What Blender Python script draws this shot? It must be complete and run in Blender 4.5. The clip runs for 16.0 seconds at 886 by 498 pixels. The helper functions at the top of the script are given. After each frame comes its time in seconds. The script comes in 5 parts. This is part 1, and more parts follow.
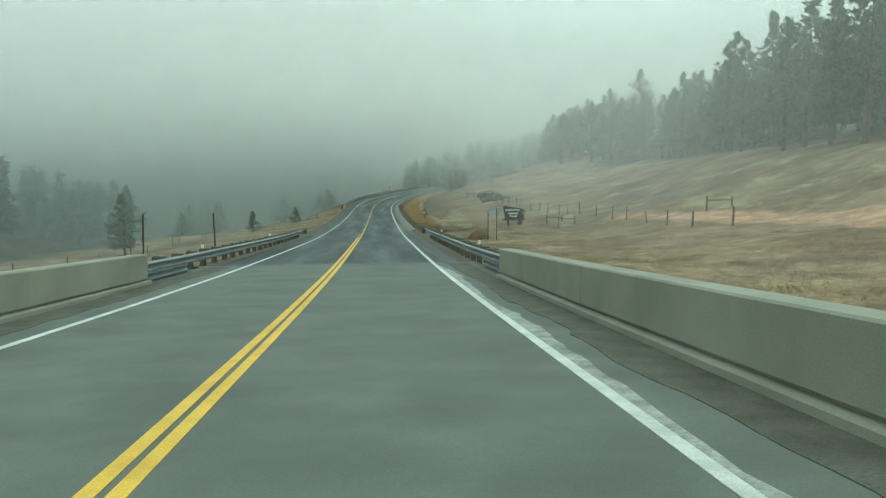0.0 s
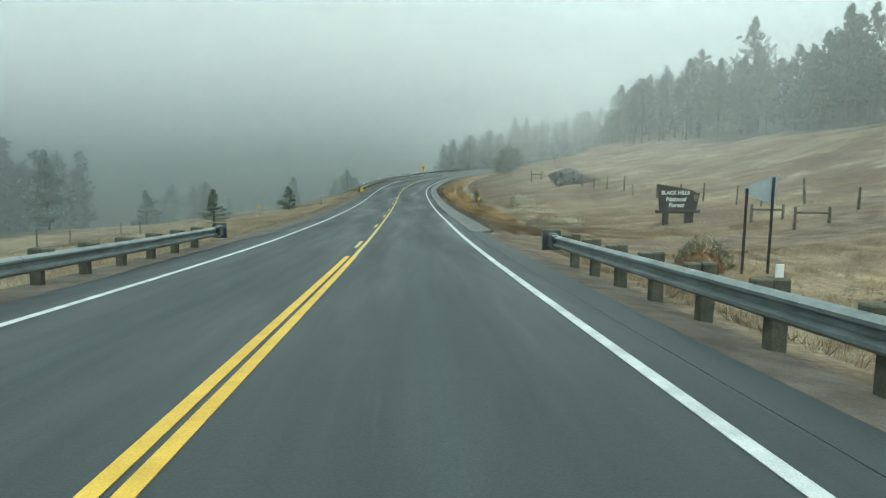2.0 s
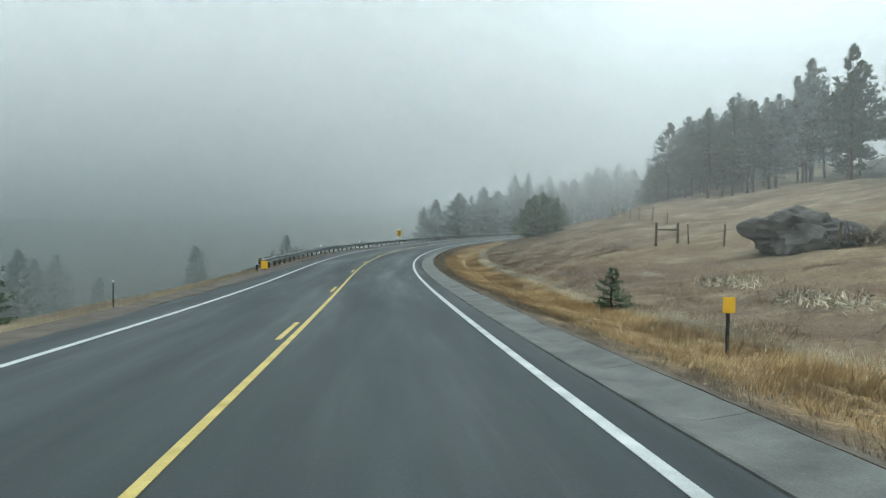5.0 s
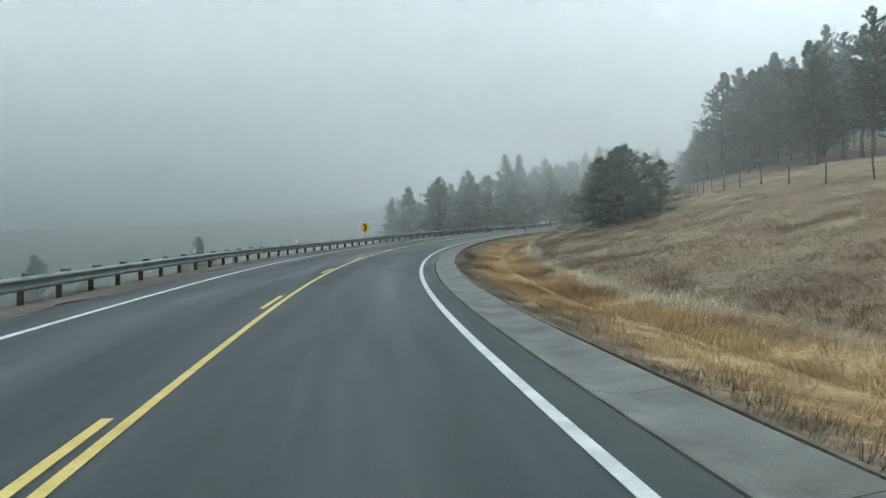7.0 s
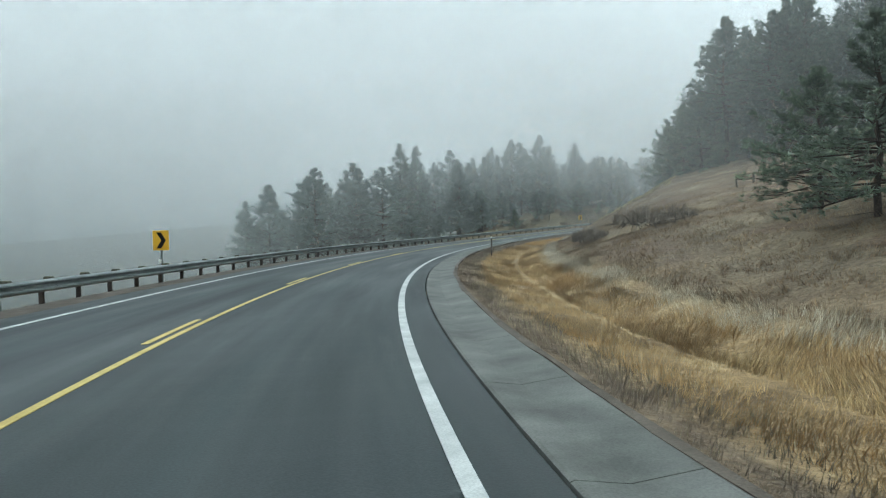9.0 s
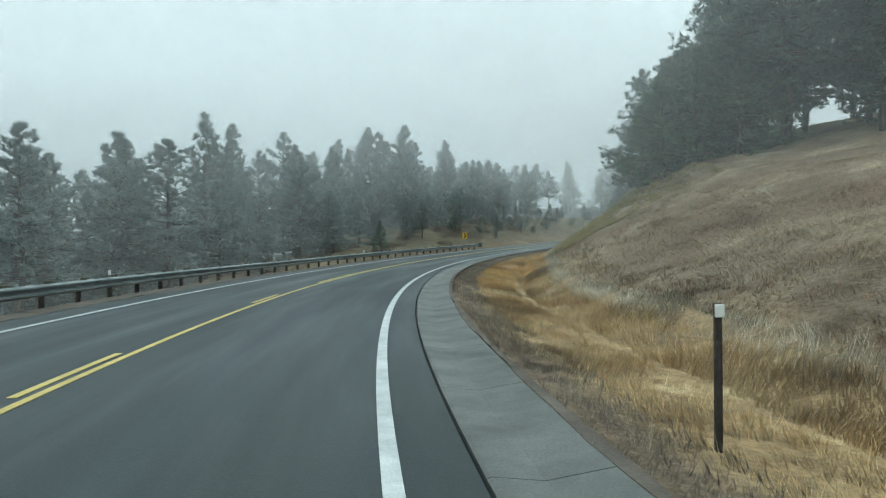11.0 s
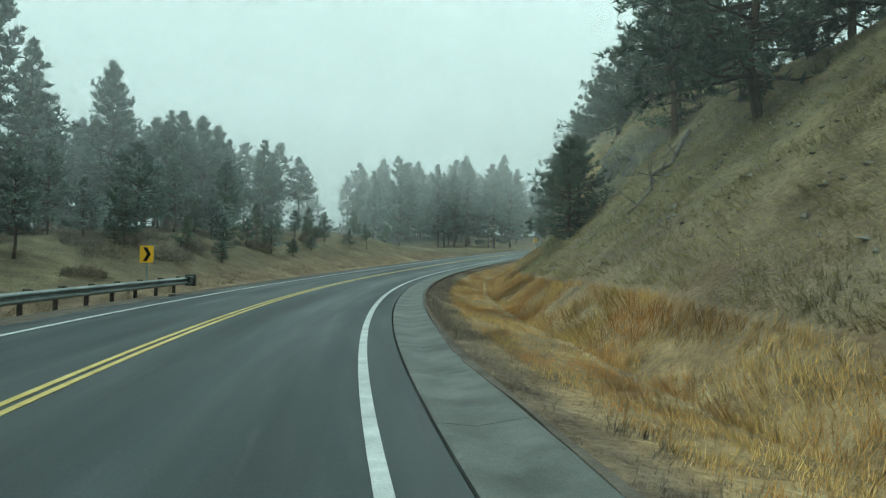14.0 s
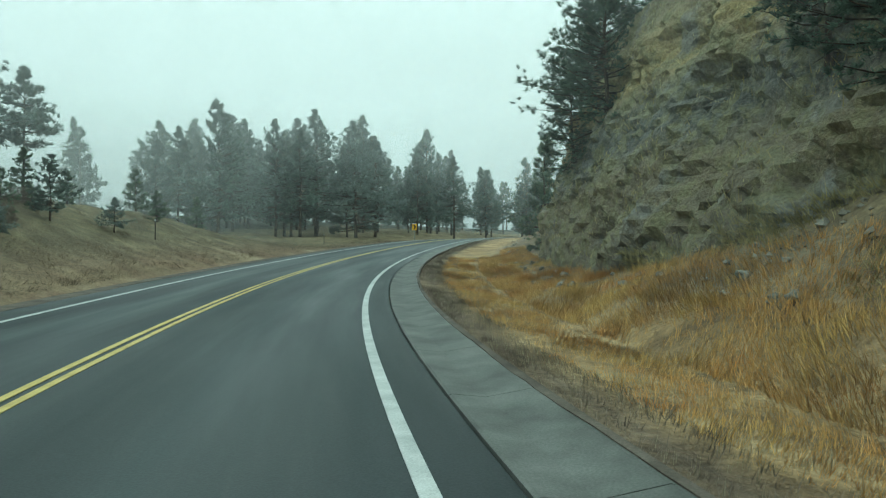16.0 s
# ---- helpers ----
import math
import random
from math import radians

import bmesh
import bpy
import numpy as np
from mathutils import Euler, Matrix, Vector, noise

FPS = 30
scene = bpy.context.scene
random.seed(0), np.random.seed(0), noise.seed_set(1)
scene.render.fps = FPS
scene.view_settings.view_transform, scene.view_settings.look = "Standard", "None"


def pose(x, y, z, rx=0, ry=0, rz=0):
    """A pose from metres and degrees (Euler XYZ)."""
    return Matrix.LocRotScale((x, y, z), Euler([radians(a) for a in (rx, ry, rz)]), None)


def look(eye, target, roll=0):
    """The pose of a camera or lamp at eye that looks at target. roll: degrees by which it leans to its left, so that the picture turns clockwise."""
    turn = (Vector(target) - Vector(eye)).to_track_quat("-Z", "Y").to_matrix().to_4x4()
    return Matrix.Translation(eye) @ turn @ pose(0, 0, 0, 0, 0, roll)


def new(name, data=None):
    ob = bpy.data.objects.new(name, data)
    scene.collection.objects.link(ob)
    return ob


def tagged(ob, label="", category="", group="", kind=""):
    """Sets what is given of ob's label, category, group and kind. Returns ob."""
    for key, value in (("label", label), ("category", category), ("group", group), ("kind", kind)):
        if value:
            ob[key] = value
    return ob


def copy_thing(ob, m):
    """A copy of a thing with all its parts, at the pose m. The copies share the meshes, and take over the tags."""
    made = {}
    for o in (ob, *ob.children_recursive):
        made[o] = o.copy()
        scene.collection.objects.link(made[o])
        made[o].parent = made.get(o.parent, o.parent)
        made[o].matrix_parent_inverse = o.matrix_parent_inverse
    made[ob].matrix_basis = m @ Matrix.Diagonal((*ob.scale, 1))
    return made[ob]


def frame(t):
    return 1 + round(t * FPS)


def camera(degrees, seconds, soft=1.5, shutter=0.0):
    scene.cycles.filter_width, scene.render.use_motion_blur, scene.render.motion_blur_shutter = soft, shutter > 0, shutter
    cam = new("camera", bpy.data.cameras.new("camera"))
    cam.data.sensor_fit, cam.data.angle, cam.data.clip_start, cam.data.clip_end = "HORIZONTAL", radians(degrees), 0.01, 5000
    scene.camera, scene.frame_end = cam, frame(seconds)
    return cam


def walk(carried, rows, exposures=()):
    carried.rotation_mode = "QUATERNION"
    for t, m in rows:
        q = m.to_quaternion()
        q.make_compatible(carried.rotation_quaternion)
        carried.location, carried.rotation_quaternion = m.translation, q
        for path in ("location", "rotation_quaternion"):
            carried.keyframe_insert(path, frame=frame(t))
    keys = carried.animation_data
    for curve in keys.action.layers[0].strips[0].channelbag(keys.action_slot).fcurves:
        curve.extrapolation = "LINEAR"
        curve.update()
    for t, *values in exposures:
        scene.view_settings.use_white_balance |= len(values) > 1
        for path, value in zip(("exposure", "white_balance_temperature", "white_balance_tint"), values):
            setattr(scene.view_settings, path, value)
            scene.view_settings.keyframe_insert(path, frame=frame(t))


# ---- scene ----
cam = camera(60.87, 16.0, soft=1.2)
# seconds, x, y, z, pitch, roll, yaw
PATH = [
    (0.0, 1.62, -0.01, 1.46, -7.12, 0.37, -4.76),
    (0.5, 1.60, 9.66, 0.52, -6.34, 0.28, -4.70),
    (1.0, 1.56, 19.34, -0.37, -6.84, 0.69, -4.09),
    (1.5, 1.53, 29.02, -1.18, -7.40, 0.00, -4.25),
    (2.0, 1.47, 38.67, -1.92, -7.89, -0.65, -2.43),
    (2.5, 1.45, 48.30, -2.64, -7.12, 0.01, -3.90),
    (3.0, 1.43, 57.94, -3.34, -6.80, -0.69, -4.20),
    (3.5, 1.40, 67.58, -3.96, -6.72, -0.18, -4.22),
    (4.0, 1.46, 77.22, -4.50, -4.64, -0.30, -4.50),
    (4.2, 1.46, 81.08, -4.71, -3.17, -0.72, -4.53),
    (4.9, 1.50, 94.60, -5.41, -2.04, -0.76, -4.74),
    (5.6, 1.56, 108.11, -5.99, -1.80, -0.47, -5.15),
    (6.3, 1.65, 121.62, -6.46, -1.86, -0.06, -5.84),
    (6.5, 1.68, 125.48, -6.58, -1.54, 0.35, -6.01),
    (7.0, 1.90, 135.12, -6.82, -1.92, 0.76, -7.85),
    (7.5, 2.26, 144.73, -6.99, -1.25, 0.63, -10.48),
    (8.0, 2.96, 154.26, -7.10, -0.53, 0.88, -12.61),
    (8.5, 4.03, 163.73, -7.16, -0.52, 0.89, -14.90),
    (9.0, 5.53, 173.11, -7.16, -0.97, 1.34, -18.11),
    (9.2, 6.20, 176.85, -7.15, -0.45, 1.01, -19.97),
    (9.9, 9.40, 189.71, -7.06, -0.23, 0.99, -24.71),
    (10.6, 13.74, 202.22, -6.93, 0.20, 0.89, -28.93),
    (11.3, 19.02, 214.35, -6.76, 0.51, 0.84, -33.33),
    (11.5, 20.69, 217.74, -6.71, 0.57, 1.84, -34.71),
    (12.0, 25.17, 226.08, -6.56, 0.83, 0.84, -38.15),
    (12.5, 30.14, 234.13, -6.39, 1.28, 1.10, -42.28),
    (13.0, 35.57, 241.88, -6.20, 1.77, 0.49, -46.18),
    (13.5, 41.47, 249.28, -5.97, 1.49, -0.25, -50.17),
    (14.0, 47.77, 256.31, -5.72, 2.55, -0.52, -53.90),
    (14.5, 54.48, 262.96, -5.43, 1.34, -0.65, -57.92),
    (15.0, 61.52, 269.31, -5.11, 2.39, -0.16, -60.23),
    (15.3, 65.94, 272.90, -4.90, 1.86, 0.18, -62.27),
    (15.5, 68.95, 275.21, -4.76, 2.07, -0.01, -63.60),
    (16.0, 76.67, 280.71, -4.38, 2.01, 0.40, -67.44),
]
EXPOSURES = [(0.0, 0.38, 5800, -21), (1.5, 0.52, 5720, -17), (2.3, 0.64, 5700, -13), (3.5, 0.55, 5700, -8), (7.0, 0.46, 5650, -1), (9.0, 0.44, 5600, -3),
             (12.5, 0.40, 5480, -14), (14.5, 0.32, 5500, -23), (16.0, 0.32, 5500, -23)]
walk(cam, [(t, pose(x, y, z, 90 + p, r, w)) for t, x, y, z, p, r, w in PATH], EXPOSURES)

# ---- light: fog under an overcast sky ----
scene.cycles.transparent_max_bounces = 64
world = bpy.data.worlds.new("foggy_sky")
scene.world = world
world.use_nodes = True
wn, wl = world.node_tree.nodes, world.node_tree.links
wn.clear()
sky = wn.new("ShaderNodeTexSky")
sky.sky_type = "NISHITA"
sky.sun_disc = False
sky.sun_elevation, sky.sun_rotation = radians(50), radians(60)
sky.dust_density, sky.air_density = 5.0, 1.0
grey = wn.new("ShaderNodeHueSaturation")
grey.inputs["Saturation"].default_value = 0.0
coord = wn.new("ShaderNodeTexCoord")
split = wn.new("ShaderNodeSeparateXYZ")
ramp = wn.new("ShaderNodeValToRGB")
ramp.color_ramp.elements[0].position, ramp.color_ramp.elements[0].color = 0.0, (0.27, 0.285, 0.283, 1)
ramp.color_ramp.elements[1].position, ramp.color_ramp.elements[1].color = 0.5, (1.17, 1.18, 1.165, 1)
for at_, c in ((0.08, (0.52, 0.538, 0.534, 1)), (0.22, (1.01, 1.025, 1.015, 1))):
    el = ramp.color_ramp.elements.new(at_)
    el.color = c
both = wn.new("ShaderNodeMixRGB")
both.inputs[0].default_value = 0.93
scale = wn.new("ShaderNodeMixRGB")
scale.blend_type = "MULTIPLY"
scale.inputs[0].default_value = 1.0
scale.inputs[2].default_value = (0.09, 0.09, 0.09, 1)
back = wn.new("ShaderNodeBackground")
back.inputs["Strength"].default_value = 1.0
out = wn.new("ShaderNodeOutputWorld")
wl.new(sky.outputs[0], grey.inputs["Color"])
wl.new(grey.outputs[0], scale.inputs[1])
wl.new(coord.outputs["Generated"], split.inputs[0])
wl.new(split.outputs[2], ramp.inputs[0])
wl.new(scale.outputs[0], both.inputs[1])
wl.new(ramp.outputs[0], both.inputs[2])
wl.new(both.outputs[0], back.inputs[0])
wl.new(back.outputs[0], out.inputs[0])
sun = new("sun", bpy.data.lights.new("sun", "SUN"))
sun.data.energy, sun.data.angle, sun.data.color = 0.5, radians(40), (1.0, 0.97, 0.93)
sun.matrix_world = look((0, 0, 0), (-0.35, 0.45, -1.0))


# ---- materials ----
def ramp_of(nt, fac, stops):
    r = nt.nodes.new("ShaderNodeValToRGB")
    els = r.color_ramp.elements
    els[0].position, els[0].color = stops[0][0], (*stops[0][1], 1)
    els[1].position, els[1].color = stops[-1][0], (*stops[-1][1], 1)
    for p, c in stops[1:-1]:
        els.new(p).color = (*c, 1)
    nt.links.new(fac, r.inputs[0])
    return r.outputs[0]


def noise_of(nt, vec, size, detail=4.0, rough=0.55):
    n = nt.nodes.new("ShaderNodeTexNoise")
    n.inputs["Scale"].default_value, n.inputs["Detail"].default_value, n.inputs["Roughness"].default_value = 1.0 / size, detail, rough
    nt.links.new(vec, n.inputs["Vector"])
    return n.outputs[0]


def mix_of(nt, fac, a, b, mode="MIX"):
    m = nt.nodes.new("ShaderNodeMixRGB")
    m.blend_type = mode
    for k, v in enumerate((fac, a, b)):
        if isinstance(v, (int, float)):
            m.inputs[k].default_value = v if k == 0 else (v, v, v, 1)
        elif isinstance(v, tuple):
            m.inputs[k].default_value = (*v, 1)
        else:
            nt.links.new(v, m.inputs[k])
    return m.outputs[0]


def material(name, rough=0.9, metal=0.0):
    m = bpy.data.materials.new(name)
    m.use_nodes = True
    nt = m.node_tree
    b = nt.nodes["Principled BSDF"]
    b.inputs["Roughness"].default_value, b.inputs["Metallic"].default_value = rough, metal
    b.inputs["Specular IOR Level"].default_value = 0.3
    g = nt.nodes.new("ShaderNodeNewGeometry")
    return m, nt, b, g


def bumped(nt, b, height, strength, distance):
    u = nt.nodes.new("ShaderNodeBump")
    u.inputs["Strength"].default_value, u.inputs["Distance"].default_value = strength, distance
    nt.links.new(height, u.inputs["Height"])
    nt.links.new(u.outputs[0], b.inputs["Normal"])


def surface(name, dark, light, size=0.5, fine=0.03, rough=0.9, metal=0.0, bump=0.4, depth=0.01, mottle=0.35):
    """Two scales of noise between two colours, with fine relief."""
    m, nt, b, g = material(name, rough, metal)
    big = noise_of(nt, g.outputs["Position"], size, 5)
    small = noise_of(nt, g.outputs["Position"], fine, 3)
    col = ramp_of(nt, big, [(0.3, dark), (0.7, light)])
    grain = ramp_of(nt, small, [(0.25, (1 - mottle,) * 3), (0.75, (1 + mottle * 0.4,) * 3)])
    col = mix_of(nt, 1.0, col, grain, "MULTIPLY")
    nt.links.new(col, b.inputs["Base Color"])
    bumped(nt, b, small, bump, depth)
    return m


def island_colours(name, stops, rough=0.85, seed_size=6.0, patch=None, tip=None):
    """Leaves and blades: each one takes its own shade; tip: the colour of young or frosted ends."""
    m, nt, b, g = material(name, rough)
    col = ramp_of(nt, g.outputs["Random Per Island"], stops)
    if patch:
        big = noise_of(nt, g.outputs["Position"], seed_size, 3)
        col = mix_of(nt, 1.0, col, ramp_of(nt, big, patch), "MULTIPLY")
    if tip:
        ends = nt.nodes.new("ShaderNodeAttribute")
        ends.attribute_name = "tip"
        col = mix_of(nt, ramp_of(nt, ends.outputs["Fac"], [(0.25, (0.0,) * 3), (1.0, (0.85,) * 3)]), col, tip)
    nt.links.new(col, b.inputs["Base Color"])
    b.inputs["Specular IOR Level"].default_value = 0.15
    # every blade takes the rounded normal of its clump or crown
    a = nt.nodes.new("ShaderNodeAttribute")
    a.attribute_name = "soft_normal"
    v = nt.nodes.new("ShaderNodeVectorTransform")
    v.vector_type, v.convert_from, v.convert_to = "NORMAL", "OBJECT", "WORLD"
    nt.links.new(a.outputs["Vector"], v.inputs[0])
    nt.links.new(v.outputs[0], b.inputs["Normal"])
    return m


def asphalt_material():
    m, nt, b, g = material("asphalt", 0.62)
    pos = g.outputs["Position"]
    flow = nt.nodes.new("ShaderNodeAttribute")
    flow.attribute_name = "flow"
    big = noise_of(nt, flow.outputs["Vector"], 1.5, 4)
    fine = noise_of(nt, pos, 0.02, 2)
    col = ramp_of(nt, big, [(0.3, (0.0245, 0.0325, 0.034)), (0.7, (0.030, 0.039, 0.0405))])
    col = mix_of(nt, 1.0, col, ramp_of(nt, fine, [(0.3, (0.7,) * 3), (0.7, (1.2,) * 3)]), "MULTIPLY")
    # pale scuffs and dried salt
    where = nt.nodes.new("ShaderNodeAttribute")
    where.attribute_name = "across"
    lanes = nt.nodes.new("ShaderNodeMath")
    lanes.operation = "ABSOLUTE"
    nt.links.new(where.outputs["Fac"], lanes.inputs[0])
    wave = nt.nodes.new("ShaderNodeMapRange")
    wave.inputs[1].default_value, wave.inputs[2].default_value = 0.0, 4.0
    nt.links.new(lanes.outputs[0], wave.inputs[0])
    tracks = ramp_of(nt, wave.outputs[0], [(0.02, (1.05,) * 3), (0.22, (0.86,) * 3), (0.36, (0.95,) * 3), (0.44, (1.28,) * 3), (0.52, (0.95,) * 3), (0.70, (0.86,) * 3), (0.84, (1.0,) * 3), (0.92, (0.78,) * 3), (1.0, (0.72,) * 3)])
    col = mix_of(nt, 0.8, col, tracks, "MULTIPLY")
    stain = noise_of(nt, flow.outputs["Vector"], 0.5, 6, 0.65)
    col = mix_of(nt, ramp_of(nt, stain, [(0.60, (0,) * 3), (0.8, (0.30,) * 3)]), col, (0.13, 0.135, 0.135))
    nt.links.new(col, b.inputs["Base Color"])
    nt.links.new(ramp_of(nt, big, [(0.3, (0.45,) * 3), (0.7, (0.75,) * 3)]), b.inputs["Roughness"])
    bumped(nt, b, fine, 0.25, 0.006)
    return m


def ground_material():
    m, nt, b, g = material("dry_meadow", 0.95)
    pos = g.outputs["Position"]
    zone = nt.nodes.new("ShaderNodeVertexColor")
    zone.layer_name = "cover"
    parts = nt.nodes.new("ShaderNodeSeparateColor")
    nt.links.new(zone.outputs[0], parts.inputs[0])
    big = noise_of(nt, pos, 9.0, 6, 0.6)
    mid = noise_of(nt, pos, 1.2, 5, 0.6)
    fine = noise_of(nt, pos, 0.12, 3)
    tan = ramp_of(nt, big, [(0.30, (0.115, 0.080, 0.050)), (0.45, (0.165, 0.118, 0.071)), (0.60, (0.235, 0.18, 0.11)), (0.75, (0.195, 0.155, 0.09))])
    heath = noise_of(nt, pos, 3.4, 6, 0.66)
    tan = mix_of(nt, ramp_of(nt, heath, [(0.52, (0,) * 3), (0.64, (0.7,) * 3)]), tan, (0.135, 0.082, 0.052))
    tan = mix_of(nt, ramp_of(nt, heath, [(0.34, (0.7,) * 3), (0.46, (0,) * 3)]), tan, (0.33, 0.27, 0.18))
    gold = ramp_of(nt, mid, [(0.3, (0.19, 0.125, 0.06)), (0.55, (0.34, 0.232, 0.11)), (0.75, (0.45, 0.345, 0.19))])
    dirt = ramp_of(nt, mid, [(0.3, (0.092, 0.068, 0.047)), (0.7, (0.18, 0.137, 0.095))])
    col = mix_of(nt, parts.outputs[0], tan, gold)
    col = mix_of(nt, parts.outputs[1], col, dirt)
    green = ramp_of(nt, mid, [(0.3, (0.125, 0.10, 0.05)), (0.7, (0.275, 0.225, 0.115))])
    col = mix_of(nt, parts.outputs[2], col, green)
    lane = nt.nodes.new("ShaderNodeVertexColor")
    lane.layer_name = "lane"
    col = mix_of(nt, lane.outputs[0], col, ramp_of(nt, mid, [(0.3, (0.34, 0.20, 0.125)), (0.7, (0.46, 0.29, 0.19))]))
    # dark green-brown ground colour, mixed in by the woods layer
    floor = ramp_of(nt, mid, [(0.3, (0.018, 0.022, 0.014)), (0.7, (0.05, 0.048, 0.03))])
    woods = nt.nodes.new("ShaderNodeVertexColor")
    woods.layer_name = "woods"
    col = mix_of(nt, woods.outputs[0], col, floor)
    col = mix_of(nt, 1.0, col, ramp_of(nt, mid, [(0.3, (0.72,) * 3), (0.7, (1.15,) * 3)]), "MULTIPLY")
    col = mix_of(nt, 1.0, col, ramp_of(nt, fine, [(0.3, (0.65,) * 3), (0.7, (1.2,) * 3)]), "MULTIPLY")
    nt.links.new(col, b.inputs["Base Color"])
    bumped(nt, b, fine, 0.8, 0.08)
    return m


ASPHALT = asphalt_material()
GROUND = ground_material()
CONCRETE = surface("weathered_concrete", (0.195, 0.195, 0.155), (0.27, 0.265, 0.215), 1.6, 0.02, 0.85, bump=0.3, depth=0.004, mottle=0.2)
DECK = surface("bridge_concrete", (0.078, 0.086, 0.075), (0.12, 0.129, 0.112), 1.2, 0.015, 0.75, bump=0.3, depth=0.004, mottle=0.25)
GUTTER = surface("gutter_concrete", (0.078, 0.081, 0.073), (0.178, 0.181, 0.165), 0.8, 0.02, 0.8, bump=0.3, depth=0.004, mottle=0.3)
WHITE_PAINT = surface("white_road_paint", (0.36, 0.37, 0.36), (0.60, 0.61, 0.59), 0.4, 0.015, 0.6, mottle=0.3, bump=0.2, depth=0.002)
YELLOW_PAINT = surface("yellow_road_paint", (0.42, 0.32, 0.085), (0.62, 0.49, 0.16), 0.4, 0.015, 0.6, mottle=0.3, bump=0.2, depth=0.002)
FRESH_YELLOW = surface("bright_yellow_paint", (0.50, 0.31, 0.035), (0.66, 0.43, 0.06), 0.4, 0.015, 0.6, mottle=0.3, bump=0.2, depth=0.002)
STEEL = surface("galvanised_steel", (0.15, 0.17, 0.17), (0.28, 0.305, 0.30), 0.7, 0.03, 0.5, 0.6, 0.15, 0.002, 0.2)
POST_WOOD = surface("weathered_post_wood", (0.06, 0.062, 0.045), (0.14, 0.13, 0.095), 0.25, 0.02, 0.9, bump=0.5, depth=0.01)
FENCE_WOOD = surface("grey_fence_wood", (0.07, 0.06, 0.045), (0.15, 0.125, 0.095), 0.25, 0.02, 0.9, bump=0.5, depth=0.01)
RUST_STEEL = surface("dark_steel_post", (0.035, 0.03, 0.027), (0.08, 0.065, 0.055), 0.3, 0.03, 0.7, 0.3, 0.2, 0.002)
BARK = surface("pine_bark", (0.035, 0.026, 0.02), (0.10, 0.07, 0.05), 0.4, 0.05, 0.95, bump=0.8, depth=0.03)
DEAD_WOOD = surface("dead_grey_wood", (0.10, 0.09, 0.075), (0.26, 0.24, 0.21), 0.4, 0.03, 0.9, bump=0.6, depth=0.01)
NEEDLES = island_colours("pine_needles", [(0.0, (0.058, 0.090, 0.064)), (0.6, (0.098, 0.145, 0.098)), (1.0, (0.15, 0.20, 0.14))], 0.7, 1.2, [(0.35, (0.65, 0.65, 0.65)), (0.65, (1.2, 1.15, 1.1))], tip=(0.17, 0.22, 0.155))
FAR_NEEDLES = island_colours("distant_needles", [(0.0, (0.024, 0.034, 0.026)), (1.0, (0.030, 0.042, 0.031))], 0.9)
BANK_GRASS = island_colours("brown_bank_grass", [(0.0, (0.085, 0.066, 0.048)), (0.5, (0.15, 0.118, 0.082)), (1.0, (0.25, 0.205, 0.15))], 0.85, 3.0, [(0.35, (0.6, 0.58, 0.5)), (0.65, (1.15, 1.12, 1.05))])
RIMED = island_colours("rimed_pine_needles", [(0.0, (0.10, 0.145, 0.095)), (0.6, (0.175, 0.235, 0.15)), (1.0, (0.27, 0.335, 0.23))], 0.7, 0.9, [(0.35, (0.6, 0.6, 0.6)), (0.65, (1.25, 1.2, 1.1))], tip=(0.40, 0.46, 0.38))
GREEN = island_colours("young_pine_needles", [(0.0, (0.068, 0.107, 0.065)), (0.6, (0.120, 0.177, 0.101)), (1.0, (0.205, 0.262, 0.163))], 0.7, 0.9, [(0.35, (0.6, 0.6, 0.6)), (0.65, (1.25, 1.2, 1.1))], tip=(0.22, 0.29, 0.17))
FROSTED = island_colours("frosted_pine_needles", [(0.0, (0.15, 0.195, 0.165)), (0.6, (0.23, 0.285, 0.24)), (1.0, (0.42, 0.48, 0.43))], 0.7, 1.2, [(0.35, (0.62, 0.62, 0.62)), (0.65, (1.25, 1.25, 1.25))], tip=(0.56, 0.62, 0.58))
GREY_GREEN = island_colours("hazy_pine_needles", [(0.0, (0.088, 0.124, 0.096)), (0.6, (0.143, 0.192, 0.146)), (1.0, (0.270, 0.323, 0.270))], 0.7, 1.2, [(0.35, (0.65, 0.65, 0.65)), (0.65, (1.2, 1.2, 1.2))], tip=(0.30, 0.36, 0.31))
GOLD_GRASS = island_colours("golden_grass", [(0.0, (0.336, 0.213, 0.084)), (0.5, (0.560, 0.381, 0.168)), (1.0, (0.717, 0.549, 0.314))], 0.85, 1.6, [(0.35, (0.66, 0.56, 0.46)), (0.65, (1.12, 1.12, 1.12))])
RUST_GRASS = island_colours("rust_grass", [(0.0, (0.40, 0.22, 0.065)), (0.5, (0.66, 0.40, 0.125)), (1.0, (0.80, 0.56, 0.24))], 0.85, 1.8, [(0.35, (0.92, 0.68, 0.50)), (0.5, (1.0, 0.94, 0.88)), (0.65, (1.12, 1.12, 1.0))])
MEADOW_GRASS = island_colours("tan_meadow_grass", [(0.0, (0.14, 0.10, 0.062)), (0.5, (0.23, 0.175, 0.108)), (1.0, (0.36, 0.295, 0.20))], 0.85, 5.0, [(0.35, (0.65, 0.58, 0.52)), (0.65, (1.15, 1.12, 1.08))])
PALE_GRASS = island_colours("pale_dry_grass", [(0.0, (0.18, 0.12, 0.068)), (0.5, (0.275, 0.195, 0.11)), (1.0, (0.42, 0.32, 0.195))], 0.85, 5.0, [(0.35, (0.55, 0.46, 0.42)), (0.65, (1.15, 1.12, 1.08))])
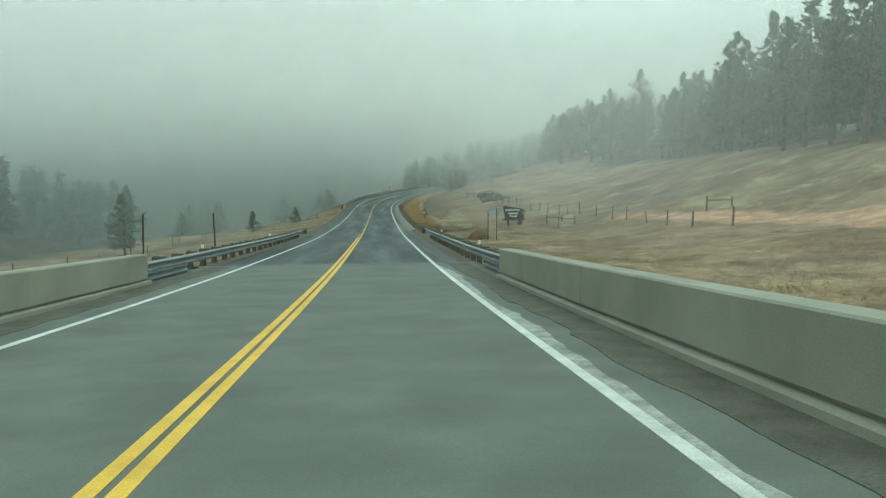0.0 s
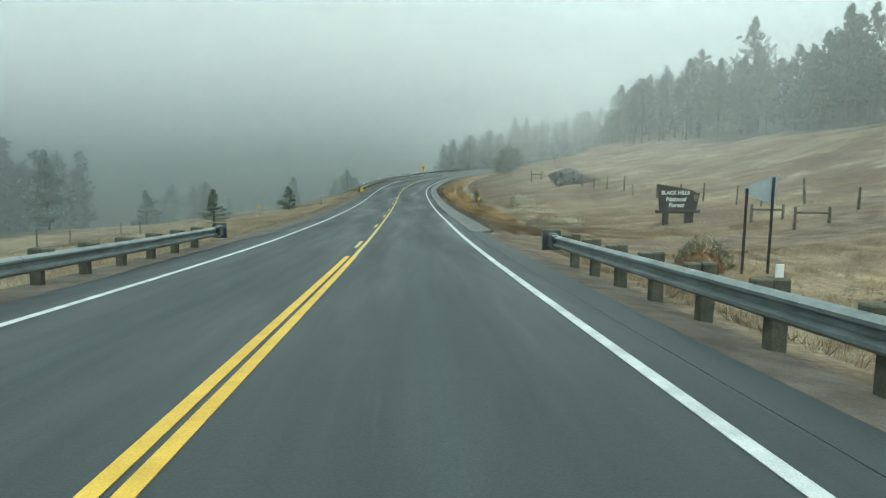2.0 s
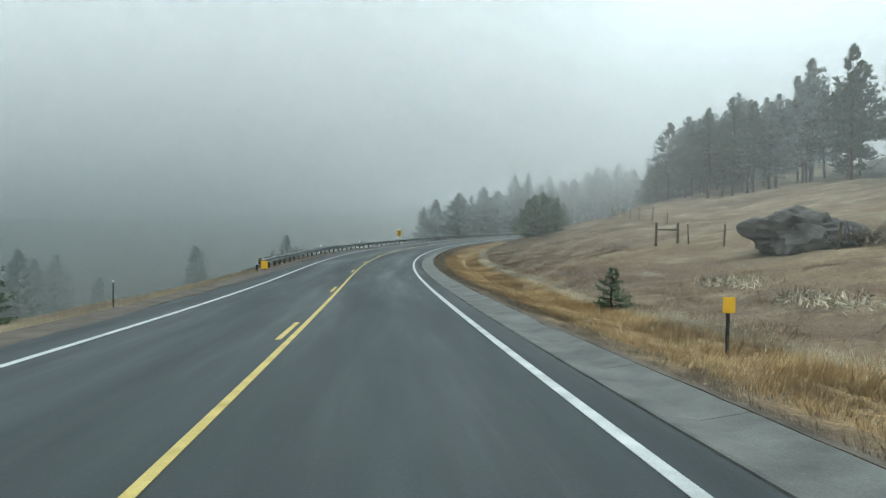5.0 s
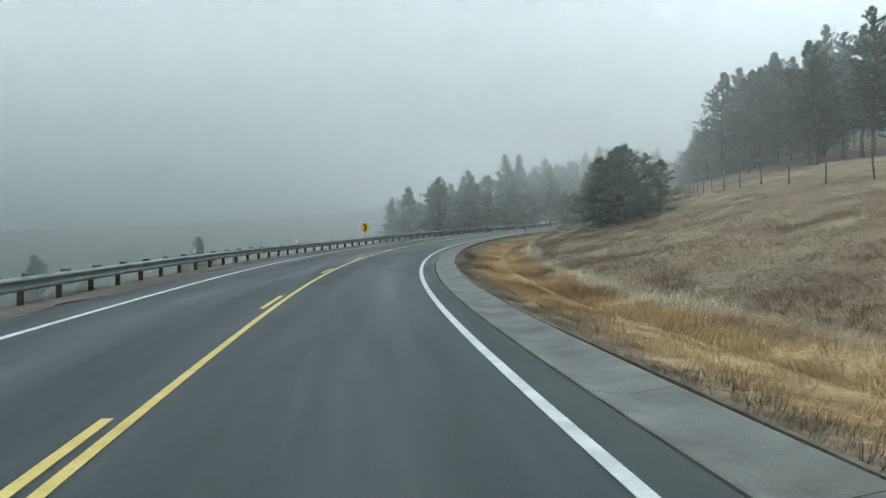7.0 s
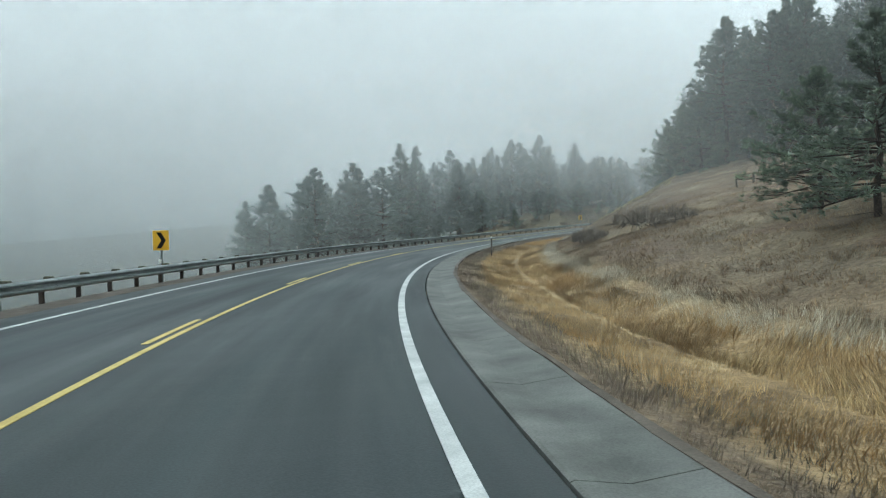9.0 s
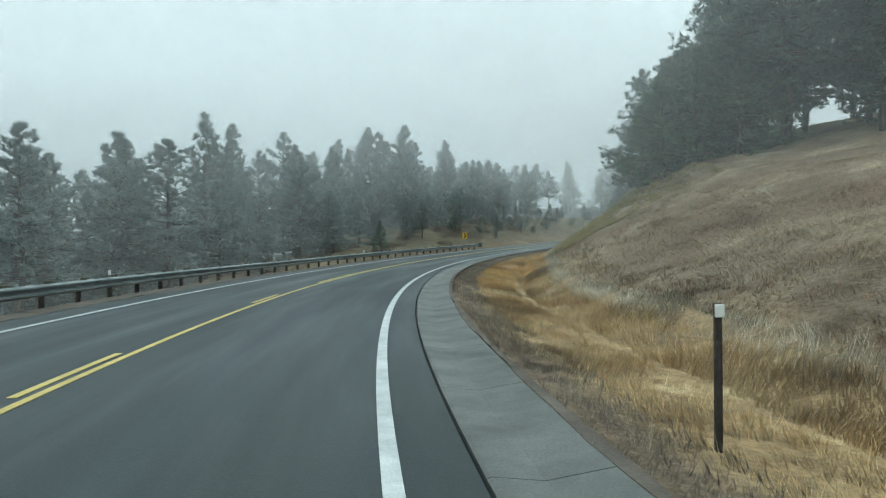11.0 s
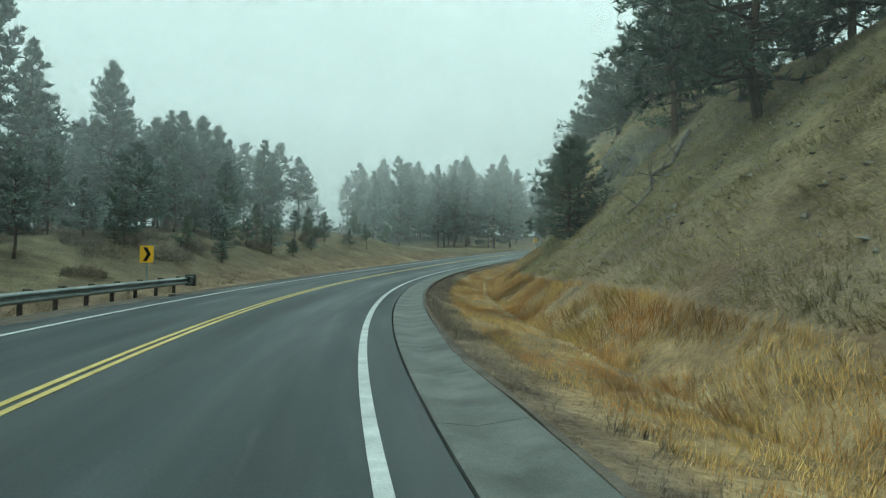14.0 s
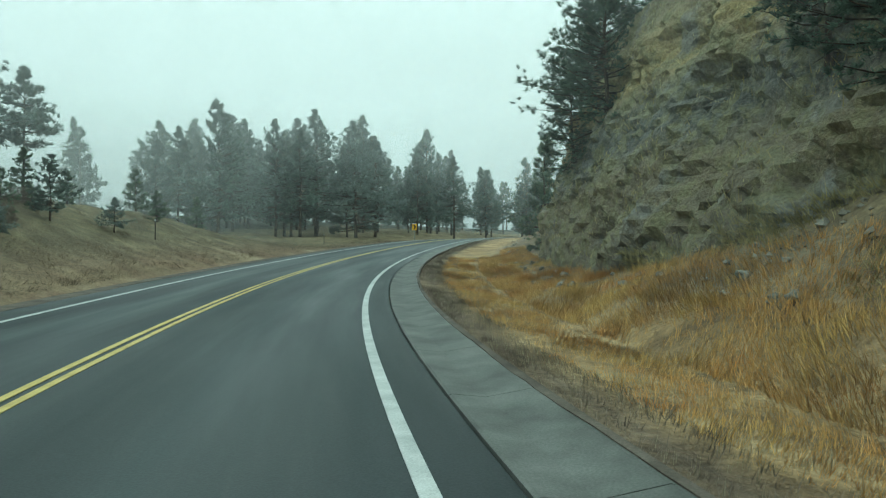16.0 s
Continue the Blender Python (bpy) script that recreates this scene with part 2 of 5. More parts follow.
STRAW = island_colours("pale_straw", [(0.0, (0.20, 0.17, 0.105)), (0.5, (0.33, 0.29, 0.19)), (1.0, (0.48, 0.43, 0.31))], 0.85, 5.0, [(0.35, (0.7, 0.68, 0.62)), (0.65, (1.12, 1.12, 1.08))])
OLIVE_GRASS = island_colours("olive_slope_grass", [(0.0, (0.26, 0.21, 0.09)), (0.5, (0.41, 0.34, 0.155)), (1.0, (0.58, 0.50, 0.26))], 0.85, 2.0, [(0.35, (0.72, 0.70, 0.58)), (0.65, (1.15, 1.15, 1.1))])
WEEDS = island_colours("pale_weeds", [(0.0, (0.50, 0.42, 0.28)), (1.0, (0.80, 0.71, 0.54))], 0.85)
RED_BUSH = island_colours("russet_bush", [(0.0, (0.22, 0.125, 0.065)), (1.0, (0.44, 0.29, 0.165))], 0.85)
BROWN_BUSH = island_colours("bare_brown_bush", [(0.0, (0.098, 0.078, 0.058)), (1.0, (0.247, 0.202, 0.156))], 0.9)
ROCK = surface("dark_rock", (0.05, 0.047, 0.043), (0.14, 0.13, 0.115), 0.9, 0.06, 0.95, bump=0.9, depth=0.05)
STONE = surface("broken_stone", (0.19, 0.175, 0.14), (0.34, 0.32, 0.27), 0.3, 0.03, 0.95, bump=0.7, depth=0.02)
SIGN_BROWN = surface("brown_sign_paint", (0.032, 0.022, 0.018), (0.05, 0.036, 0.03), 0.5, 0.02, 0.7, bump=0.2, depth=0.003)
SIGN_YELLOW = surface("yellow_sign_sheeting", (0.72, 0.40, 0.02), (0.80, 0.47, 0.03), 0.3, 0.02, 0.5, bump=0.05, depth=0.001, mottle=0.08)
SIGN_BLACK = surface("black_sign_film", (0.012, 0.012, 0.012), (0.02, 0.02, 0.02), 0.3, 0.02, 0.6, bump=0.05, depth=0.001)
SIGN_WHITE = surface("white_lettering", (0.62, 0.62, 0.58), (0.75, 0.75, 0.7), 0.2, 0.02, 0.7, bump=0.05, depth=0.001, mottle=0.1)


# ---- the road's line: curvature, grade and cross fall every 10 m from s = -20 ----
KAP = [1, 1, 0, -1, -1, -1, 0, 1, 1, 1, 0, 0, 0, 0, 2, 7, 19, 33, 46, 57, 63, 66, 65, 63, 61, 60, 60, 61, 63, 63, 59, 56, 54, 55, 58, 60, 57, 50, 47, 46, 48, 52, 55, 55, 55, 55]
GRADE = [-100, -100, -98, -95, -88, -79, -76, -75, -68, -58, -54, -51, -44, -38, -32, -24, -16, -10, -5, -1, 2, 5, 9, 12, 14, 15, 17, 20, 25, 29, 32, 35, 38, 42, 48, 55, 62, 68, 72, 75, 77, 70, 60, 50, 40, 30]
FALL = [-5, -4, -3, -1, 1, 0, -6, -11, -13, -15, -18, -14, -11, -9, -7, -2, 7, 14, 17, 14, 4, -8, -14, -14, -13, -13, -15, -17, -18, -16, -14, -11, -12, -12, -10, -6, -1, 2, 2, 1, -1, -2, -4, -5, -6, -7]
KNOT = -20.0 + 10.0 * np.arange(len(KAP))
SS = np.arange(-300.0, 900.0, 1.0)
road_k = np.interp(SS, KNOT, np.array(KAP) * 1e-4)
road_k[SS > 470] = 0.002
road_k[SS > 520] = 0.0
road_k[SS < -20] = 0.0
road_g = np.interp(SS, KNOT, np.array(GRADE) * 1e-3)
road_g[SS > 460] = 0.02
road_g[SS < -40] = 0.0
road_h = -np.cumsum(road_k)
zero = int(np.argmin(np.abs(SS)))
road_h -= road_h[zero]
road_x, road_y, road_z = np.cumsum(-np.sin(road_h)), np.cumsum(np.cos(road_h)), np.cumsum(road_g)
road_x, road_y, road_z = road_x - road_x[zero], road_y - road_y[zero], road_z - road_z[zero]

# ground heights over the road surface, by distance along (rows) and across (columns)
ACROSS = np.array([-400, -140, -80, -45, -25, -14, -8, -5.4, -3.6, 4.0, 5.0, 8, 12, 18, 30, 50, 80, 140])
ALONG = [
    (-300, (80, 24, 7, -3, -2.5, -1.2, -.6, -.2, -.2, -.3, -.15, -.5, -.6, -.4, .3, 1.5, 4, 10)),
    (10, (80, 24, 7, -3, -2.5, -1.2, -.6, -.15, -.2, -.3, -.15, -.5, -.6, -.4, .4, 3.0, 8, 13)),
    (45, (80, 24, 6, -3, -2.5, -1.2, -.6, -.15, -.2, -.3, -.12, -.4, -.5, -.3, 1.0, 6, 11, 16)),
    (80, (80, 23, 5, -3.5, -2.6, -1.2, -.6, -.15, -.2, -.3, -.05, -.4, -.3, .1, 1.8, 8.5, 14, 18)),
    (120, (76, 20, 1, -4.5, -2.8, -1.6, -.8, -.15, -.2, -.3, -.05, -.45, .1, 1.0, 3.0, 8.3, 13, 17)),
    (155, (24, -2, -9, -10, -6.0, -2.8, -.55, -.12, -.2, -.3, -.05, -.45, .6, 2.3, 4.1, 7.8, 12, 17)),
    (190, (0, -9, -12, -13, -9, -4.6, -.6, -.12, -.2, -.3, -.05, -.45, .9, 2.6, 5.0, 8.4, 12, 17)),
    (230, (-6, -11, -12, -12, -8.5, -4.4, -.6, -.12, -.2, -.3, -.05, -.45, .9, 2.9, 5.6, 9, 13, 17)),
    (265, (-6, -11, -12, -8, -4, -2.2, -.6, -.12, -.2, -.3, -.05, -.45, 2.2, 6, 8.2, 11, 14, 18)),
    (290, (-6, -10, -10, -5, -.8, .4, -.1, -.12, -.2, -.3, -.05, -.4, 3.2, 8.5, 11, 13.5, 16, 20)),
    (315, (-6, -9, -8, -2, 2.6, 2.7, .5, -.1, -.2, -.3, -.05, -.35, 2.6, 9.0, 12, 14.5, 17, 20)),
    (335, (-4, -8, -8, -1, 3.6, 3.5, .9, -.1, -.2, -.3, -.05, -.3, .6, 9, 13, 16, 18, 22)),
    (355, (-2, -6, -8, -1, 3.2, 3.0, .7, -.1, -.2, -.3, -.05, -.2, .4, 9, 13, 16, 18, 22)),
    (380, (8, -2, -3, -.6, .0, .1, -.1, -.1, -.2, -.3, -.05, -.2, .6, 9, 13, 16, 18, 22)),
    (400, (14, 8, 5, 3, 1.2, .4, -.1, -.1, -.2, -.3, -.05, -.2, 2.0, 7, 12, 16, 18, 22)),
    (430, (16, 10, 7, 4.5, 2.2, .9, -.1, -.1, -.2, -.3, -.05, -.2, 2.5, 6, 10, 14, 18, 22)),
    (900, (16, 10, 7, 4.5, 2.2, .9, -.1, -.1, -.2, -.3, -.05, -.2, .8, 2, 4, 8, 12, 18)),
]
ALONG_S = np.array([r[0] for r in ALONG], float)
ALONG_Z = np.array([r[1] for r in ALONG], float)


def road_at(s):
    return [np.interp(s, SS, a) for a in (road_x, road_y, road_z, road_h)]


def fall_at(s):
    return np.interp(s, KNOT, np.array(FALL) * 1e-3)


def place(s, o, dz=0.0):
    """World point at s along, o to the right of the centre line, dz over the road's own plane."""
    x, y, z, h = road_at(s)
    return np.stack(np.broadcast_arrays(x + o * np.cos(h), y + o * np.sin(h), z - np.clip(o, -6, 6) * fall_at(s) + dz), -1)


def ripple(x, y):
    """Uneven ground: a few crossed waves."""
    return (0.10 * np.sin(x * 0.31 + 1.3 * np.sin(y * 0.17)) + 0.08 * np.sin(y * 0.43 + 1.1 * np.sin(x * 0.23))
            + 0.05 * np.sin(x * 0.97 + y * 0.71) + 0.04 * np.sin(x * 1.7 - y * 1.3 + 2 * np.sin(y * 0.5)))


def rise(s, o):
    """Ground height over the road's plane."""
    s, o = np.broadcast_arrays(np.asarray(s, float), np.asarray(o, float))
    k = np.clip(np.searchsorted(ALONG_S, s) - 1, 0, len(ALONG_S) - 2)
    u = np.clip((s - ALONG_S[k]) / (ALONG_S[k + 1] - ALONG_S[k]), 0, 1)
    u = u * u * (3 - 2 * u)
    j = np.clip(np.searchsorted(ACROSS, o) - 1, 0, len(ACROSS) - 2)
    v = np.clip((o - ACROSS[j]) / (ACROSS[j + 1] - ACROSS[j]), 0, 1)
    z = (ALONG_Z[k, j] * (1 - v) + ALONG_Z[k, j + 1] * v) * (1 - u) + (ALONG_Z[k + 1, j] * (1 - v) + ALONG_Z[k + 1, j + 1] * v) * u
    away = np.clip((np.abs(o) - 6) / 6, 0, 1)
    p = place(s, o)
    return z + away * ripple(p[..., 0], p[..., 1]) * (1 + np.clip((np.abs(o) - 15) / 30, 0, 1.5))


def ground(s, o, dz=0.0):
    return place(s, o, rise(s, o) + dz)


def nearest(x, y):
    i = int(np.argmin((road_x - x) ** 2 + (road_y - y) ** 2))
    h = road_h[i]
    return SS[i] + (y - road_y[i]) * math.cos(h) - (x - road_x[i]) * math.sin(h), (x - road_x[i]) * math.cos(h) + (y - road_y[i]) * math.sin(h)


def heading(s):
    return math.degrees(float(np.interp(s, SS, road_h)))


# ---- mesh helpers ----
def mesh_of(name, verts, faces, mat, smooth=False):
    me = bpy.data.meshes.new(name)
    me.from_pydata([tuple(map(float, v)) for v in verts], [], [tuple(map(int, f)) for f in faces])
    me.materials.append(mat)
    if smooth:
        me.polygons.foreach_set("use_smooth", [True] * len(me.polygons))
    me.update()
    return me


def tri_mesh(name, verts, mat, soft=None):
    """Loose triangles, three points each, with one rounded normal per triangle."""
    verts = np.asarray(verts, np.float32).reshape(-1, 3)
    n = len(verts)
    me = bpy.data.meshes.new(name)
    me.vertices.add(n)
    me.vertices.foreach_set("co", verts.ravel())
    me.loops.add(n)
    me.loops.foreach_set("vertex_index", np.arange(n, dtype=np.int32))
    me.polygons.add(n // 3)
    me.polygons.foreach_set("loop_start", np.arange(0, n, 3, dtype=np.int32))
    me.polygons.foreach_set("loop_total", np.full(n // 3, 3, dtype=np.int32))
    me.materials.append(mat)
    me.update(calc_edges=True)
    if soft is None:
        soft = np.tile(np.array([[0.0, 0.0, 1.0]]), (n // 3, 1))
    soft = soft / (np.linalg.norm(soft, axis=1)[:, None] + 1e-9)
    at = me.attributes.new("soft_normal", "FLOAT_VECTOR", "POINT")
    at.data.foreach_set("vector", np.repeat(soft, 3, 0).astype(np.float32).ravel())
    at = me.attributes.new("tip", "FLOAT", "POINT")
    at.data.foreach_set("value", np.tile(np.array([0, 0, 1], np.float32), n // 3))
    return me


def part(name, data, parent, m=None, label=""):
    ob = new(name, data)
    ob.parent = parent
    if m is not None:
        ob.matrix_local = m
    return tagged(ob, label) if label else ob


def box_bm(bm, sx, sy, sz, m=Matrix(), bevel=0.0):
    made = bmesh.ops.create_cube(bm, size=1.0, matrix=m @ Matrix.Diagonal((sx, sy, sz, 1)))
    if bevel:
        edges = list({e for v in made["verts"] for e in v.link_edges})
        bmesh.ops.bevel(bm, geom=edges, offset=bevel, segments=1, affect="EDGES")


def rod_bm(bm, r0, r1, length, m=Matrix(), sides=8):
    bmesh.ops.create_cone(bm, cap_ends=True, segments=sides, radius1=r0, radius2=r1, depth=length, matrix=m @ Matrix.Translation((0, 0, length / 2)))


def finish(name, bm, mat):
    me = bpy.data.meshes.new(name)
    bm.to_mesh(me)
    bm.free()
    me.materials.append(mat)
    return me


def box_mesh(name, sx, sy, sz, mat, bevel=0.01, base=True):
    bm = bmesh.new()
    box_bm(bm, sx, sy, sz, Matrix.Translation((0, 0, sz / 2 if base else 0)), bevel)
    return finish(name, bm, mat)


def sweep(name, profile, s0, s1, mat, step=1.0, closed=True, smooth=False):
    """A section of (across, height) points carried along the road."""
    n = max(2, int(round((s1 - s0) / step)) + 1)
    ss = np.linspace(s0, s1, n)
    k = len(profile)
    verts = np.concatenate([place(ss, np.full(n, o), dz)[:, None, :] for o, dz in profile], 1).reshape(-1, 3)
    faces = []
    last = k if closed else k - 1
    for i in range(n - 1):
        for j in range(last):
            a, b = i * k + j, i * k + (j + 1) % k
            faces.append((a, b, b + k, a + k))
    if closed:
        faces.append(tuple(range(k)))
        faces.append(tuple(range((n - 1) * k + k - 1, (n - 1) * k - 1, -1)))
    return mesh_of(name, verts, faces, mat, smooth)


def stand(s, o, dz=0.0, turn=0.0):
    p = ground(s, o, dz)
    return pose(p[0], p[1], p[2], 0, 0, heading(s) + turn)


# ---- ground, road and markings ----
def build_ground():
    s = np.concatenate([[-299], np.arange(-290, -20, 10), np.arange(-20, 420, 1.5), np.arange(420, 520, 4), np.arange(520, 900, 20)]).astype(float)
    o = np.concatenate([[-2500, -1200, -700], np.arange(-400, -80, 20), np.arange(-80, -30, 3), np.arange(-30, -14, 1.5), np.arange(-14, -5.4, 0.7), [-5.4, -4.6, -3.9, -3.0, 0, 2.8, 3.7, 4.3, 5.0], np.arange(5.5, 14, 0.5), np.arange(14, 36, 1.0), np.arange(36, 70, 3), np.arange(70, 146, 9)])
    S, O = np.meshgrid(s, o, indexing="ij")
    v = ground(S, O)
    n, k = S.shape
    idx = np.arange(n * k).reshape(n, k)
    faces = np.stack([idx[:-1, :-1], idx[:-1, 1:], idx[1:, 1:], idx[1:, :-1]], -1).reshape(-1, 4)
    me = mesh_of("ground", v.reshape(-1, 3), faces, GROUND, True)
    gold = np.clip((S - 72) / 40, 0, 1) * np.clip((O - 4.8) / 0.6, 0, 1) * np.clip((11 - 1.2 * np.clip((S - 250) / 20, 0, 1) - O) / (3 - 1.5 * np.clip((S - 250) / 20, 0, 1)), 0, 1)
    gold = np.maximum(gold, 0.15 * np.clip((76 - S) / 6, 0, 1) * np.clip((O - 6) / 2, 0, 1) * np.clip((36 - O) / 8, 0, 1))
    gold = np.maximum(gold, 0.2 * np.clip((-4.6 - O) / 0.6, 0, 1) * np.clip((O + 11) / 4, 0, 1))
    gold = gold * np.clip(1.3 - 0.9 * np.clip((-4 - O) / 1, 0, 1) * np.clip((S - 250) / 30, 0, 1), 0, 1)
    dirt = np.clip(1 - np.abs(O - 5.2) / 1.1, 0, 1) * np.clip((72 - S) / 4, 0, 1) + 0.9 * np.clip(1.5 - np.abs(O - 5.4) / 0.45, 0, 1)
    dirt = np.maximum(dirt, 0.45 * np.clip((O - 9.4) / 0.6, 0, 1) * np.clip((14 - O) / 2.5, 0, 1) * np.clip((S - 95) / 20, 0, 1) * np.clip((245 - S) / 15, 0, 1))
    track = np.clip(1.6 - np.abs(S - 66 - 0.02 * (O - 5) ** 2) / 3.0, 0, 1) * np.clip((O - 4) / 1, 0, 1) * np.clip((40 - O) / 6, 0, 1)
    dirt = np.maximum(dirt, 0.9 * track)
    dirt = np.maximum(dirt, 0.8 * np.clip(1 - np.abs(O + 4.7) / 0.8, 0, 1))
    dirt = np.maximum(dirt, 0.15 * np.clip((S - 299) / 4, 0, 1) * np.clip((O - 9.6) / 0.8, 0, 1))
    dirt = np.maximum(dirt, 0.5 * np.clip((S - 280) / 20, 0, 1) * np.clip((-6.5 - O) / 2, 0, 1))
    green = np.clip((S - 250) / 40, 0, 1) * np.clip((np.where(O > 0, O - 3.2, -O - 0.5) - 6.5) / 3, 0, 1) * np.where(O > 0, 0.9, 0.7)
    cols = np.stack([gold, np.clip(dirt, 0, 1), green, np.ones_like(gold)], -1).reshape(-1, 4)
    at = me.color_attributes.new("cover", "FLOAT_COLOR", "POINT")
    at.data.foreach_set("color", cols.astype(np.float32).ravel())
    # full on the far slopes, part strength on the left bank
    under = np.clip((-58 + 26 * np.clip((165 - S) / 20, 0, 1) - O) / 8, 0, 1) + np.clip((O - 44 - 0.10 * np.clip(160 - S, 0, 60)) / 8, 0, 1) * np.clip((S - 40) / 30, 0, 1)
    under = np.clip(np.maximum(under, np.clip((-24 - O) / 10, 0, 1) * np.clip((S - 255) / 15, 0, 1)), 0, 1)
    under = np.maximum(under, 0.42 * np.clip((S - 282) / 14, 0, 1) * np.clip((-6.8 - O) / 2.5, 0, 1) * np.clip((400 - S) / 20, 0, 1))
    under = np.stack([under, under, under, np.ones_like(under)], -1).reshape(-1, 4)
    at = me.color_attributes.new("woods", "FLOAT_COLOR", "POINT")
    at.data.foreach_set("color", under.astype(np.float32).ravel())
    lane = np.clip((O - (28.4 - 0.165 * (S - 41.5))) / 0.6, 0, 1) * np.clip((33.4 - 0.27 * (S - 48.7) - O) / 0.6, 0, 1) * np.clip((S - 18) / 6, 0, 1) * np.clip((74 - S) / 5, 0, 1)
    lane = np.stack([lane, lane, lane, np.ones_like(lane)], -1).reshape(-1, 4)
    at = me.color_attributes.new("lane", "FLOAT_COLOR", "POINT")
    at.data.foreach_set("color", lane.astype(np.float32).ravel())
    return tagged(new("ground", me), "dry tan winter meadow and grassy slopes", "ground", kind="structure")


build_ground()
ROAD_EDGE = [(-4.5, -0.03), (-4.0, 0.0), (4.0, 0.0), (4.1, -0.01), (4.12, -0.4), (-4.5, -0.4)]
road_mesh = sweep("road", ROAD_EDGE, 27.9, 520, ASPHALT)
across = road_mesh.attributes.new("across", "FLOAT", "POINT")
across.data.foreach_set("value", np.resize(np.array([o for o, _ in ROAD_EDGE], np.float32), len(road_mesh.vertices)))
flow = np.repeat(np.linspace(27.9, 520, len(road_mesh.vertices) // len(ROAD_EDGE)), len(ROAD_EDGE)) / 14.0
flow = np.stack([np.resize(np.array([o for o, _ in ROAD_EDGE]), len(flow)), flow, 0 * flow], -1)
road_mesh.attributes.new("flow", "FLOAT_VECTOR", "POINT").data.foreach_set("vector", flow.astype(np.float32).ravel())
road = tagged(new("road", road_mesh), "two-lane dark asphalt road with faded pale scuffs", "road", kind="structure")
deck = tagged(new("bridge_deck", sweep("bridge_deck", [(-4.9, 0.004), (5.2, 0.004), (5.2, -0.5), (-4.9, -0.5)], -80, 27.88, DECK)), "greenish grey concrete bridge deck", "road", kind="structure")


def stripe(name, o, s0, s1, mat, width=0.12, label=""):
    ob = new(name, sweep(name, [(o - width / 2, 0.003), (o - width / 2, 0.010), (o + width / 2, 0.010), (o + width / 2, 0.003)], s0, s1, mat))
    ob.parent = road
    return tagged(ob, label, kind="structure")


stripe("edge_line", 3.55, -80, 520, WHITE_PAINT, 0.13, "worn white edge line")
stripe("edge_line", -3.22, -80, 520, WHITE_PAINT, 0.13, "worn white edge line")
stripe("centre_line", 0.15, -80, 58.0, FRESH_YELLOW, 0.12, "bright solid yellow centre line")
stripe("centre_line", 0.14, 58.01, 520, YELLOW_PAINT, 0.10, "solid yellow centre line")
stripe("centre_line", -0.03, -80, 58.0, FRESH_YELLOW, 0.12, "solid yellow centre line")
stripe("centre_line", -0.06, 241.5, 520, YELLOW_PAINT, 0.10, "solid yellow centre line")
for s0 in (61.2, 73.6, 85.0, 96.0, 109.3, 123.0, 138.5, 150.6, 162.8, 173.4, 184.6, 196.8, 208.5, 220.2, 232.0):
    stripe("centre_dash", -0.06, s0, s0 + 3.0, YELLOW_PAINT, 0.10, "yellow centre dash")

gutter = tagged(new("gutter"), "pale concrete gutter along the inner road edge", "gutter", kind="structure")
for k in range(120):
    s0 = 70 + k * 3.0
    slab = new("slab", sweep("slab", [(4.13, -0.005), (4.16, 0.006), (4.5, -0.035), (4.95, 0.03), (5.0, 0.02), (5.0, -0.3), (4.13, -0.3)], s0, s0 + 2.985, GUTTER, 1.5))
    slab.parent = gutter


# ---- bridge parapets ----
def parapet(side, o_in, s0, s1):
    sg = 1 if side == "right" else -1
    prof = [(o_in, 0.0), (o_in, 0.085), (o_in + sg * 0.05, 0.10), (o_in + sg * 0.16, 0.105), (o_in + sg * 0.16, 0.15), (o_in + sg * 0.10, 0.16), (o_in + sg * 0.10, 0.775), (o_in + sg * 0.125, 0.80), (o_in + sg * 0.47, 0.80), (o_in + sg * 0.47, -0.9), (o_in, -0.9)]
    if sg < 0:
        prof = prof[::-1]
    root = tagged(new("parapet"), "pale concrete bridge parapet with a stained foot", "bridge parapet", "bridge parapets", "structure")
    s = s0
    while s < s1 - 0.1:
        e = min(s + 9.0, s1)
        ob = new("panel", sweep("panel", prof, s, e - 0.02, CONCRETE, 1.0))
        ob.parent = root
        s = e
    return root


parapet("right", 4.78, -60, 20.4)
parapet("left", -4.45, -60, 20.4)


DIRT = surface("road_dirt", (0.06, 0.05, 0.038), (0.15, 0.125, 0.10), 0.6, 0.03, 0.95, bump=0.6, depth=0.01)
GRIT = surface("kerb_grit", (0.062, 0.06, 0.047), (0.115, 0.11, 0.09), 0.5, 0.03, 0.95, bump=0.6, depth=0.01)
SALT = surface("dried_salt", (0.16, 0.168, 0.155), (0.36, 0.37, 0.35), 0.3, 0.03, 0.9, bump=0.3, depth=0.004)


def smear(name, o_edge, o_far, s0, s1, mat, label, dz, wob, seed, deep=0.003):
    """A thin uneven strip of grit along the kerb."""
    g = np.random.default_rng(seed)
    s = np.arange(s0, s1, 0.4)
    w = np.convolve(g.normal(0, 1, len(s) + 8), np.ones(9) / 4.0, "valid") * wob
    a, b = place(s, np.full(len(s), o_edge), dz), place(s, o_far + w, dz)
    c, d = place(s, np.full(len(s), o_edge), dz - deep), place(s, o_far + w, dz - deep)
    P = np.stack([a, b, d, c], 1).reshape(-1, 3)
    f = []
    for i in range(len(s) - 1):
        for j in range(4):
            f.append((i * 4 + j, i * 4 + (j + 1) % 4, i * 4 + 4 + (j + 1) % 4, i * 4 + 4 + j))
    return tagged(new(name, mesh_of(name, P, f, mat)), label, "grit", kind="stuff")


